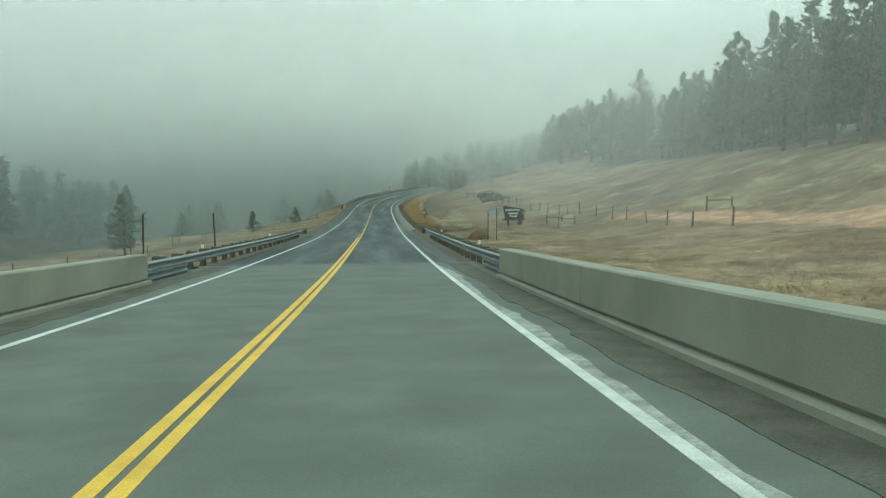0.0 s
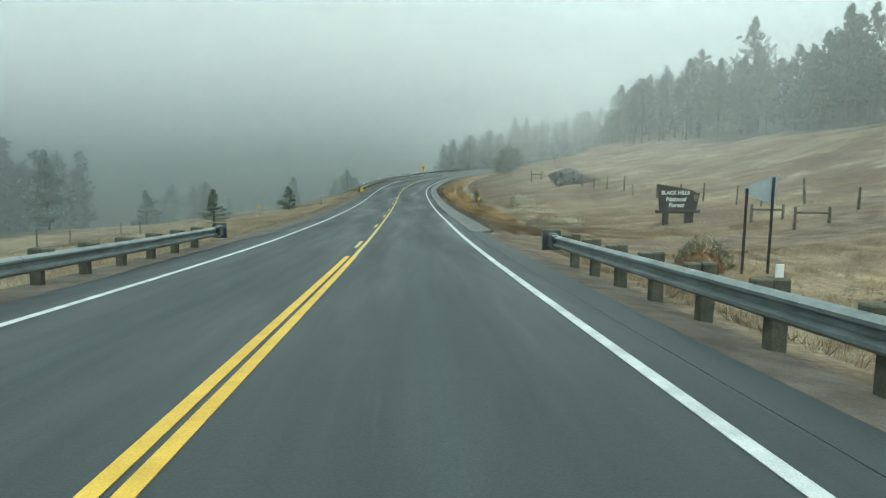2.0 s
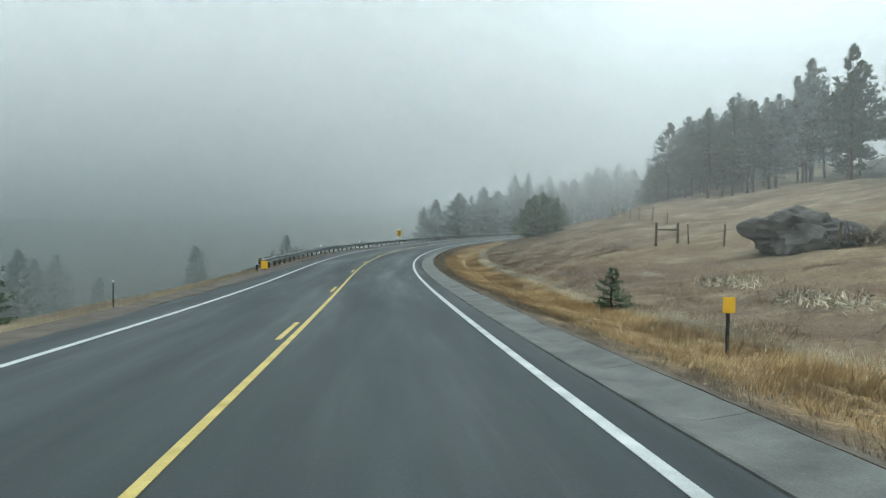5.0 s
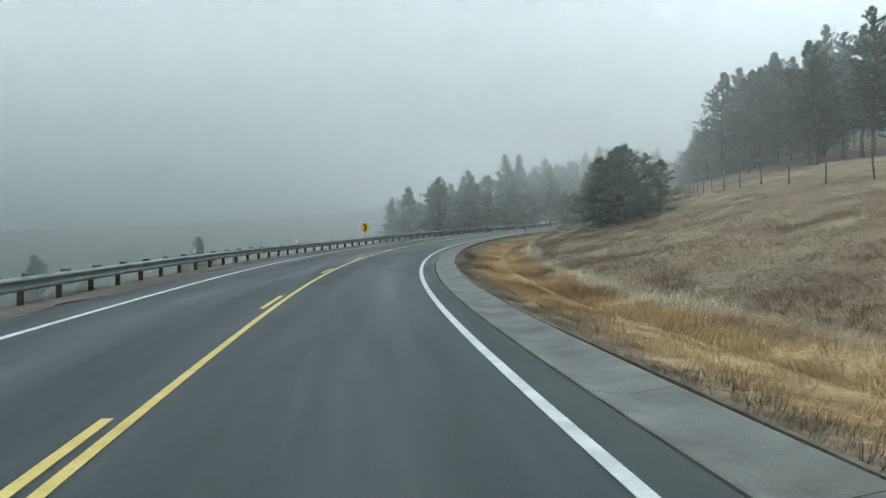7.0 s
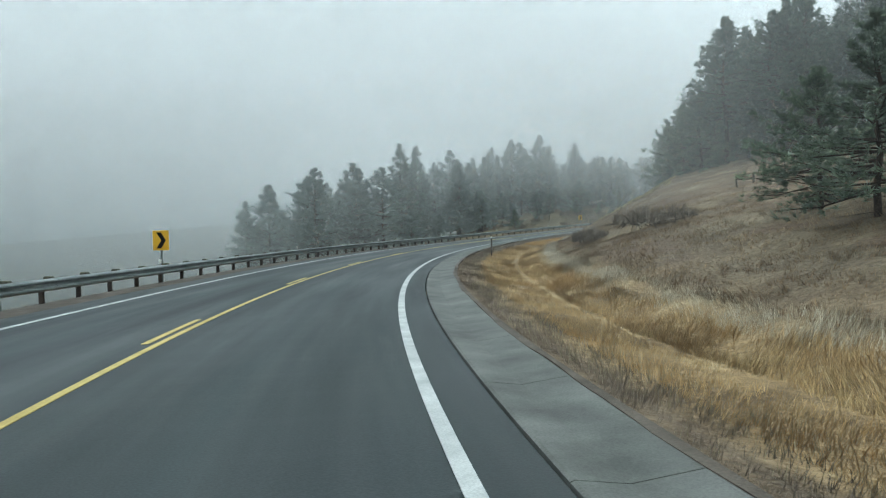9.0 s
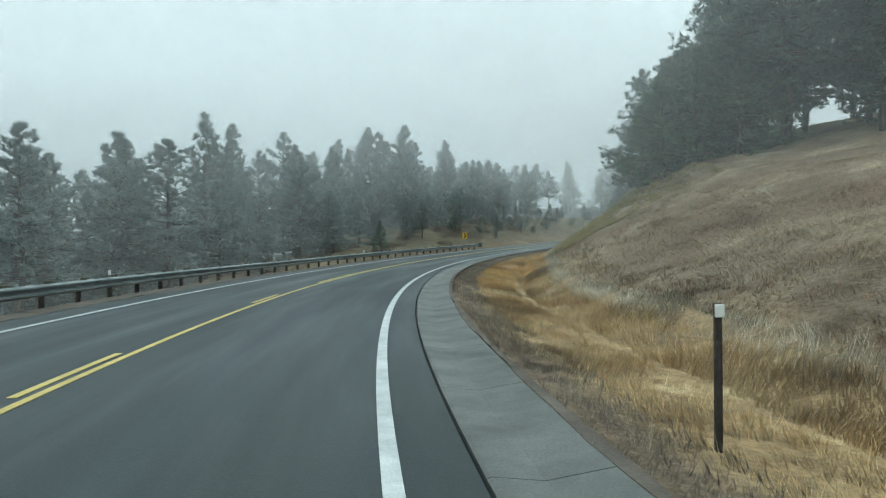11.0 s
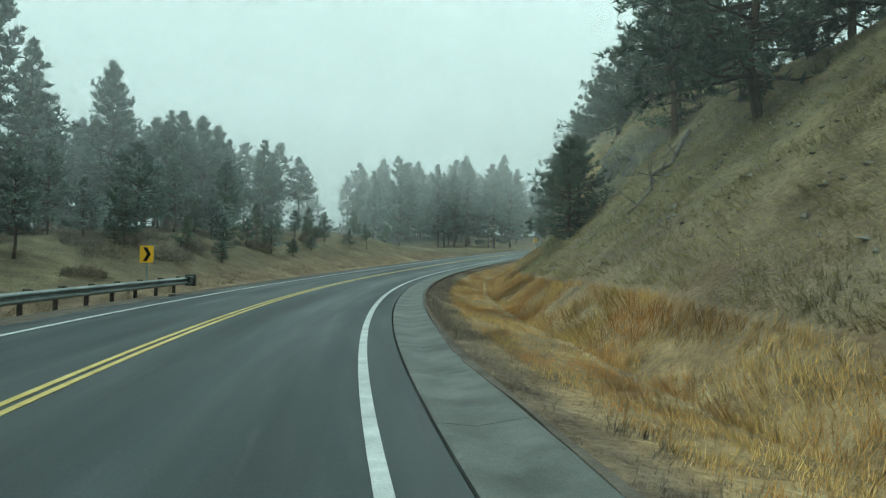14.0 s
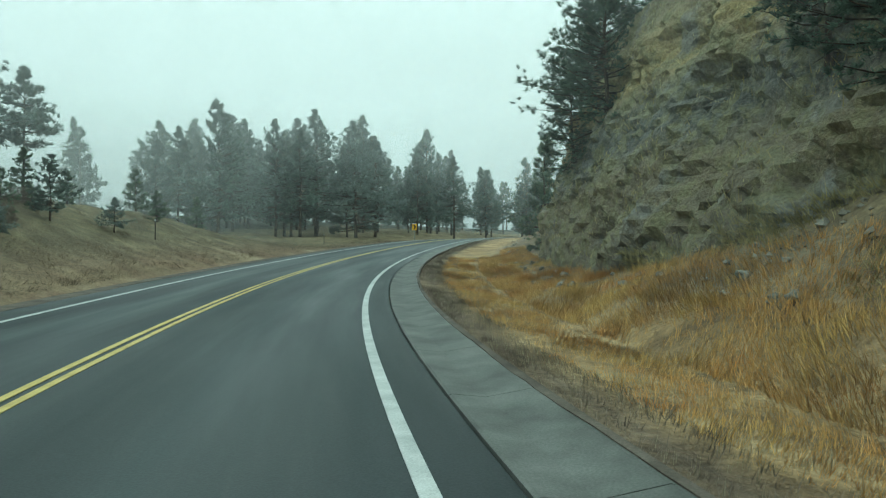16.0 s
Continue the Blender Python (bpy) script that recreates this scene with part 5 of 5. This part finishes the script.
def rock_face():
    s = np.arange(299, 402, 0.26)
    u = np.linspace(0, 1, 58)
    S, U = np.meshgrid(s, u, indexing="ij")
    ends = np.clip((S - 299) / 10, 0, 1) * np.clip((402 - S) / 14, 0, 1)
    turn = np.clip((S - 345) / 16, 0, 1)
    turn = turn * turn * (3 - 2 * turn)
    base_o = 10.4 + 3.2 * turn - 3.2 * np.clip((S - 372) / 20, 0, 1)
    tall = (9.8 - 4.0 * turn) * ends + 0.3
    depth = 6.0 - 2.7 * np.clip((S - 318) / 18, 0, 1)
    O = base_o + depth * U ** 1.2
    Z = -0.7 + (tall + 0.7) * U
    P = place(S, O, Z)
    _, _, _, h = road_at(S)
    d = np.zeros_like(S)
    for i in range(S.shape[0]):
        for j in range(S.shape[1]):
            p = Vector((P[i, j, 0], P[i, j, 1], P[i, j, 2] * 1.6))
            q = Vector((p.x + 0.5 * p.z, p.y, p.z * 1.3 - 0.4 * p.x))
            c = noise.cell(q * 0.9) * 0.04 + noise.cell(q * 2.3) * 0.03
            cracks = 0.20 * (0.5 - 2 * abs(noise.noise(q * 1.05))) + 0.13 * (0.5 - 2 * abs(noise.noise(q * 2.7))) + 0.12 * noise.noise(q * 4.3)
            d[i, j] = noise.noise(p * 0.35) * 0.8 + noise.noise(p * 1.3) * 0.18 + noise.noise(p * 6.7) * 0.10 + (c + cracks) * ends[i, j]
    w = np.clip(U * 5, 0, 1) * np.clip((1 - U) * 6, 0.3, 1)
    # the ochre bed stands out as a smoother ledge over the crumbled slate
    bed = np.clip(1.9 - np.sqrt(((P - np.array(OCHRE_AT)) ** 2 * np.array([1, 1, 2.0])).sum(-1)) / 2.2, 0, 1)
    edge = P[..., 2] + 0.3 * np.sin(P[..., 0] * 2.3) - (OCHRE_AT[2] - 0.15)
    d = d * (1 - 0.55 * bed * (edge > 0)) + bed * np.where(edge > 0, 0.30, -0.22)
    P = P + (d * w)[..., None] * np.stack([-np.cos(h), -np.sin(h), 0 * h], -1)
    # the crest folds back into the hill
    back = place(s, base_o[:, -1] + depth[:, -1] + 5.0, tall[:, -1] + 0.3)
    P = np.concatenate([P, back[:, None, :]], 1)
    n, k = P.shape[:2]
    idx = np.arange(n * k).reshape(n, k)
    faces = np.stack([idx[:-1, :-1], idx[1:, :-1], idx[1:, 1:], idx[:-1, 1:]], -1).reshape(-1, 4)
    # dry tufts on the ledges
    g = np.random.default_rng(9)
    at = P[:, :-1].reshape(-1, 3)
    at = at[g.integers(0, len(at), 9000)]
    keep = np.sin(at[:, 0] * 1.3 + 2 * np.sin(at[:, 2])) + np.sin(at[:, 1] * 1.7 + at[:, 2] * 2.1) + g.normal(0, 0.5, len(at)) > 0.5
    c = np.repeat(at[keep], 5, 0) + g.normal(0, 0.07, (5 * int(keep.sum()), 3))
    tall_ = g.uniform(0.05, 0.22, len(c))[:, None]
    lean = g.normal(0, 0.5, (len(c), 3)) + np.array([0, 0, 0.9])
    q = np.cross(lean, g.normal(0, 1, (len(c), 3)))
    q = q / (np.linalg.norm(q, axis=1)[:, None] + 1e-9) * 0.012
    tufts = tri_mesh("ledge_grass", np.stack([c - q, c + q, c + lean * tall_], 1), OLIVE_GRASS, lean)
    tagged(new("ledge_grass", tufts), "dry olive grass tufts on the rock ledges", "grass", kind="stuff")
    # thatch over the weathered foot of the cut
    low = P[:, :-1][(U < np.clip(0.62 - (S - 300) / 60, 0.16, 0.6)) & (S < 330)]
    at = low[g.integers(0, len(low), 24000)] + g.normal(0, 0.09, (24000, 3)) * np.array([1, 1, 0.3])
    at = at[np.sin(at[:, 0] * 0.9 + np.sin(at[:, 2] * 1.3)) + np.sin(at[:, 1] * 1.1 + at[:, 2]) + g.normal(0, 0.6, len(at)) > -0.6]
    c = np.repeat(at, 4, 0) + g.normal(0, 0.05, (4 * len(at), 3)) * np.array([1, 1, 0.2])
    turn_ = float(np.interp(310, SS, road_h))
    lean = g.normal(0, 0.45, (len(c), 3)) + np.array([-0.5 * math.cos(turn_), -0.5 * math.sin(turn_), 0.75])
    q = np.cross(lean, g.normal(0, 1, (len(c), 3)))
    q = q / (np.linalg.norm(q, axis=1)[:, None] + 1e-9) * 0.009
    thatch = tri_mesh("foot_thatch", np.stack([c - q, c + q, c + lean * g.uniform(0.07, 0.28, len(c))[:, None]], 1), OLIVE_GRASS, np.array([-0.5 * math.cos(turn_), -0.5 * math.sin(turn_), 0.85]) + g.normal(0, 0.25, (len(c), 3)))
    tagged(new("foot_thatch", thatch), "yellow-olive thatch over the foot of the rock cut", "grass", kind="stuff")
    return tagged(new("rock_face", mesh_of("rock_face", P.reshape(-1, 3), faces, CLIFF)), "layered ochre and grey rock cut with grassy ledges", "rock face", kind="structure")


rock_face()
STONES = [boulder("stone", (0.5, 0.4, 0.3), 7.0 + q, STONE, 2) for q in range(4)]
rnd2 = random.Random(12)
for q in range(150):
    s = rnd2.uniform(318, 385) if q < 70 else rnd2.uniform(286, 326)
    o = rnd2.uniform(8.9, 10.3) if q < 70 else rnd2.uniform(9.5, 17.5)
    st = tagged(new("fallen_stone", STONES[q % 4]), "broken grey stone fallen from the rock cut", "stone", "fallen stones")
    f = rnd2.uniform(0.10, 0.34) if q < 70 else rnd2.uniform(0.06, 0.2)
    st.matrix_world = stand(s, o, 0.02) @ pose(0, 0, 0, rnd2.uniform(-25, 25), rnd2.uniform(-25, 25), rnd2.uniform(0, 360)) @ Matrix.Diagonal((f, f, f, 1))


def scree(n, s0, s1, o0, o1, seed, label):
    """Small broken stones strewn over the foot of the cut."""
    g = np.random.default_rng(seed)
    base = ground(g.uniform(s0, s1, n), g.uniform(o0, o1, n), 0.01)
    shape = np.array([[1, 0, 0], [-1, 0, 0], [0, 1, 0], [0, -1, 0], [0, 0, 1], [0, 0, -1]], float)
    tris = np.array([[0, 2, 4], [2, 1, 4], [1, 3, 4], [3, 0, 4], [2, 0, 5], [1, 2, 5], [3, 1, 5], [0, 3, 5]])
    V, F = [], []
    for q in range(n):
        r = 0.02 + 0.10 * g.uniform() ** 3
        t = g.uniform(0, 6.2832)
        m = shape * g.uniform(0.5, 1.3, 3) * r + g.normal(0, 0.2 * r, (6, 3))
        x, y = m[:, 0] * math.cos(t) - m[:, 1] * math.sin(t), m[:, 0] * math.sin(t) + m[:, 1] * math.cos(t)
        F.append(tris + 6 * q)
        V.append(np.stack([x, y, m[:, 2] * 0.7], 1) + base[q])
    return tagged(new("scree", mesh_of("scree", np.concatenate(V), np.concatenate(F), STONE)), label, "scree", kind="stuff")


scree(600, 303, 322, 10.0, 14.5, 4, "small broken stones strewn below the rock cut")
scree(1500, 255, 300, 10.5, 17, 5, "scattered small stones on the dry slope")


def dead_log(s0, o0, s1, o1):
    a, b = Vector(ground(s0, o0, 0.12)), Vector(ground(s1, o1, 0.12))
    root = tagged(new("fallen_log"), "fallen dead grey tree lying down the slope", "fallen tree")
    root.matrix_world = Matrix.Translation(a)
    d = b - a
    turn = d.to_track_quat("Z", "Y").to_matrix().to_4x4()
    L = d.length
    r = random.Random(3)
    knots = [Vector((0.22 * math.sin(2.3 * q) * (q / 8), 0.18 * math.sin(1.4 * q + 1), L * q / 8 - 0.1)) for q in range(9)]
    bm = bmesh.new()
    for q in range(8):
        step = knots[q + 1] - knots[q]
        bend = Matrix.Translation(knots[q]) @ step.to_track_quat("Z", "Y").to_matrix().to_4x4()
        rod_bm(bm, 0.11 - 0.010 * q, 0.10 - 0.010 * q, step.length, turn @ bend, 8)
    part("trunk", finish("trunk", bm, DEAD_WOOD), root)
    for j in range(26):
        q = r.randrange(1, 8)
        bm = bmesh.new()
        m = turn @ Matrix.Translation(knots[q]) @ pose(0, 0, 0, r.uniform(35, 75), 0, r.uniform(0, 360))
        ln = r.uniform(0.4, 1.2)
        rod_bm(bm, 0.028, 0.008, ln, m, 4)
        for w in range(3):
            rod_bm(bm, 0.012, 0.004, ln * 0.5, m @ Matrix.Translation((0, 0, ln * r.uniform(0.4, 0.95))) @ pose(0, 0, 0, r.uniform(25, 50), 0, r.uniform(0, 360)), 3)
        part("branch", finish("branch", bm, DEAD_WOOD), root)


dead_log(300.2, 15.3, 295.2, 11.7)


# ---- grass: uncountable blades along the verge and over the meadow ----
PATCHES = np.random.default_rng(77).uniform(0, 1, (997, 83))


def patchy(s, o, along=1.3, over=0.55):
    """Smooth random patches between 0 and 1, a metre or so across."""
    u, v = s / along + 400.0, o / over + 60.0 + 0.13 * s
    i, j = np.floor(u).astype(int), np.floor(v).astype(int)
    a, b = u - i, v - j
    a, b = a * a * (3 - 2 * a), b * b * (3 - 2 * b)
    get = lambda x, y: PATCHES[x % 997, y % 83]
    return (get(i, j) * (1 - a) + get(i + 1, j) * a) * (1 - b) + (get(i, j + 1) * (1 - a) + get(i + 1, j + 1) * a) * b


def grass(name, n, s0, s1, o0, o1, h0, h1, mat, label, seed, width=0.014, dense=None, lean=0.5, down=0.0):
    g = np.random.default_rng(seed)
    s = g.uniform(s0, s1, n)
    o = o0 + (o1 - o0) * (g.uniform(0, 1, n) ** (dense or 1.0))
    keep = g.uniform(0, 1, n) < 1.7 * patchy(s, o) - 0.12
    keep &= ~((np.abs(s - 66 - 0.02 * (o - 5) ** 2) < 4.0) & (o > 4) & (o < 38))
    keep &= ~((s > 301 + g.uniform(-3, 3, n)) & (o > 9.8 + g.uniform(0, 0.8, n)) & (g.uniform(0, 1, n) < 0.25))
    s, o = s[keep], o[keep]
    n = len(s)
    base = ground(s, o, -0.02)
    m = 4
    c = np.repeat(base, m, 0) + np.concatenate([g.normal(0, 0.05, (n * m, 2)), np.zeros((n * m, 1))], 1)
    h = np.repeat(h0 + (h1 - h0) * g.uniform(0, 1, n) ** 1.5, m) * g.uniform(0.7, 1.15, n * m)
    flow = np.repeat(1.5 * np.sin(s * 0.7 + o * 0.9) + 1.2 * np.sin(s * 0.23 - o * 1.7), m)
    az = flow + g.normal(0, 0.9, n * m)
    tip = c + np.stack([np.cos(az) * h * lean * g.uniform(0.2, 1, n * m), np.sin(az) * h * lean * g.uniform(0.2, 1, n * m), h], 1)
    if down:
        # thatch combed towards the road
        turn_ = np.repeat(road_at(s)[3], m)
        fall = np.repeat(rise(s, o + 0.3) - rise(s, o), m) / 0.3
        tip -= np.stack([np.cos(turn_), np.sin(turn_), fall], 1) * (down * h * g.uniform(0.3, 1.0, n * m))[:, None]
    a2 = g.uniform(0, 6.2832, n * m)
    q = np.stack([np.cos(a2), np.sin(a2), 0 * a2], 1) * (width * (1 + h * 0.8))[:, None]
    return tagged(new(name, tri_mesh(name, np.stack([c - q, c + q, tip], 1), mat, np.array([0, 0, 1.0]) + g.normal(0, 0.25, (n * m, 3)))), label, "grass", kind="stuff")


grass("verge_grass", 10000, 71, 104, 5.9, 8.4, 0.04, 0.15, PALE_GRASS, "low brown grass and litter beside the gutter", 17, 0.005, 1.0, lean=0.9)
grass("verge_grass", 46000, 94, 250, 6.0, 7.45, 0.05, 0.18, GOLD_GRASS, "mown golden dry grass beside the gutter", 1, 0.0042, 1.0, lean=0.9)
grass("ditch_grass", 58000, 88, 262, 7.7, 9.0, 0.09, 0.30, GOLD_GRASS, "tall golden dry grass along the ditch", 12, 0.0042, 1.0, lean=1.0)
grass("verge_grass", 34000, 240, 356, 6.0, 7.55, 0.05, 0.18, RUST_GRASS, "rust and gold dry grass below the rock cut", 11, 0.0044, 1.0, lean=0.9)
grass("ditch_grass", 42000, 250, 356, 7.75, 9.2, 0.10, 0.32, RUST_GRASS, "tall rust-orange dry grass below the rock cut", 13, 0.0044, 1.0, lean=1.0)
grass("ditch_grass", 14000, 308, 362, 9.0, 10.7, 0.08, 0.30, RUST_GRASS, "tall rust-orange dry grass at the foot of the rocks", 15, 0.0046, 1.0, lean=0.9)
grass("edge_stubble", 46000, 71, 385, 4.98, 6.1, 0.04, 0.15, BROWN_BUSH, "dark trampled stubble along the gutter", 6, 0.005, lean=0.8)
grass("edge_stubble", 12000, 71, 385, 5.25, 6.6, 0.08, 0.22, STRAW, "thin pale stalks along the gutter", 14, 0.003, lean=0.4)
grass("ditch_weeds", 26000, 84, 270, 8.75, 9.7, 0.10, 0.32, WEEDS, "pale seeding weeds beyond the ditch", 7, 0.0032, 1.0, lean=0.9)
grass("slope_grass", 84000, 60, 264, 9.5, 27, 0.04, 0.16, PALE_GRASS, "short pale dry grass on the slope", 2, 0.008, 1.6, lean=1.0)
grass("cut_grass", 64000, 252, 318, 9.4, 18.0, 0.06, 0.30, OLIVE_GRASS, "dry yellow-olive thatch on the cut slope", 8, 0.007, 1.2, lean=0.7, down=0.9)
grass("slope_grass", 42000, 140, 262, 9.6, 17, 0.05, 0.19, MEADOW_GRASS, "tufted tan grass on the slope", 16, 0.007, 1.2, lean=0.8, down=0.6)
grass("meadow_grass", 60000, 0, 80, 6.0, 42, 0.05, 0.20, MEADOW_GRASS, "dry tan meadow grass behind the guard rail", 3, 0.007, 1.9, lean=1.1)
grass("left_verge_grass", 36000, 0, 150, -5.6, -24, 0.05, 0.22, STRAW, "pale dry grass beside the road", 4, 0.010, 1.8, lean=1.3)
grass("bank_grass", 50000, 150, 400, -5.8, -20, 0.05, 0.24, BANK_GRASS, "brown dry grass and brush on the road bank", 5, 0.009, 1.5, lean=1.0)


# ---- fog: thin sheets for drifting mist, hung across the valley, open over the road ----
def fog_material(low, gain, shade_tone, thin):
    m = bpy.data.materials.new("mist")
    m.use_nodes = True
    nt = m.node_tree
    nt.nodes.clear()
    tc = nt.nodes.new("ShaderNodeTexCoord")
    sep = nt.nodes.new("ShaderNodeSeparateXYZ")
    nt.links.new(tc.outputs["Object"], sep.inputs[0])

    def calc(op, a, b=0.0, clamp=False):
        n = nt.nodes.new("ShaderNodeMath")
        n.operation, n.use_clamp = op, clamp
        for j, v in enumerate((a, b)):
            if isinstance(v, (int, float)):
                n.inputs[j].default_value = v
            else:
                nt.links.new(v, n.inputs[j])
        return n.outputs[0]

    x2 = calc("POWER", calc("ABSOLUTE", calc("MULTIPLY", sep.outputs[0], 0.75)), 2.0)
    z2 = calc("POWER", calc("ABSOLUTE", sep.outputs[2]), 2.0)
    away = calc("SQRT", calc("ADD", x2, z2))
    near = calc("DIVIDE", calc("SUBTRACT", away, 3.45), 9.5, True)
    top = calc("DIVIDE", calc("SUBTRACT", 58.0, sep.outputs[2]), 33.0, True)
    hill = calc("DIVIDE", calc("ADD", sep.outputs[0], 15.0), 40.0, True)
    wisps = noise_of(nt, tc.outputs["Object"], 28.0, 3)
    drift = calc("ADD", calc("MULTIPLY", wisps, 0.6), 0.7)
    lift = calc("MINIMUM", calc("MAXIMUM", calc("ADD", calc("MULTIPLY", sep.outputs[2], gain), low), low), 2.0)
    dens = calc("MULTIPLY", calc("MULTIPLY", calc("MULTIPLY", calc("MULTIPLY", near, top), calc("MULTIPLY", drift, calc("SUBTRACT", 1.0, calc("MULTIPLY", hill, thin)))), lift), FOG)
    # shade put into the tint: grey low in the valley, white higher up
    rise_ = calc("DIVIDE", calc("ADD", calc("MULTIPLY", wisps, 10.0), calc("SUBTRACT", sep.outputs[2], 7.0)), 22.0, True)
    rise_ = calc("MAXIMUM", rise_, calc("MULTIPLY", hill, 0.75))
    hue = mix_of(nt, rise_, shade_tone, (0.97, 0.966, 0.96))
    clear = nt.nodes.new("ShaderNodeBsdfTransparent")
    dif = nt.nodes.new("ShaderNodeBsdfDiffuse")
    tra = nt.nodes.new("ShaderNodeBsdfTranslucent")
    for b in (dif, tra):
        nt.links.new(hue, b.inputs["Color"])
    half = nt.nodes.new("ShaderNodeMixShader")
    half.inputs[0].default_value = 0.5
    nt.links.new(dif.outputs[0], half.inputs[1])
    nt.links.new(tra.outputs[0], half.inputs[2])
    mix = nt.nodes.new("ShaderNodeMixShader")
    nt.links.new(dens, mix.inputs[0])
    nt.links.new(clear.outputs[0], mix.inputs[1])
    nt.links.new(half.outputs[0], mix.inputs[2])
    o = nt.nodes.new("ShaderNodeOutputMaterial")
    nt.links.new(mix.outputs[0], o.inputs[0])
    return m


FOG = 0.108
# third value: low fog colour with its dimness mixed in, per stretch of road
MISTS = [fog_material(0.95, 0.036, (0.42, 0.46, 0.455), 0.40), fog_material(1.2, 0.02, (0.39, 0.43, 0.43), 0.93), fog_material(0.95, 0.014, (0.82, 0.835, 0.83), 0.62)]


def fog_mesh(mist):
    bm = bmesh.new()
    xs = [-420, -4.6, 4.6, 105]
    zs = [-30, -3.5, 4.2, 59]
    v = [[bm.verts.new((x, 0, z)) for x in xs] for z in zs]
    for i in range(3):
        for j in range(3):
            if (i, j) != (1, 1):
                bm.faces.new((v[i][j], v[i][j + 1], v[i + 1][j + 1], v[i + 1][j]))
    bm.faces.ensure_lookup_table()
    return finish("fog_bank", bm, mist)


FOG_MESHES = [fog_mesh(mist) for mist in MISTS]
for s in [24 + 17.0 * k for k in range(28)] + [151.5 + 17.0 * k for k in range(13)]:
    fb = tagged(new("fog_bank", FOG_MESHES[0 if s < 150 else 1 if s < 245 else 2]), "thin drifting sheet of valley fog, shaded low down by its tint", "fog", "fog banks", "stuff")
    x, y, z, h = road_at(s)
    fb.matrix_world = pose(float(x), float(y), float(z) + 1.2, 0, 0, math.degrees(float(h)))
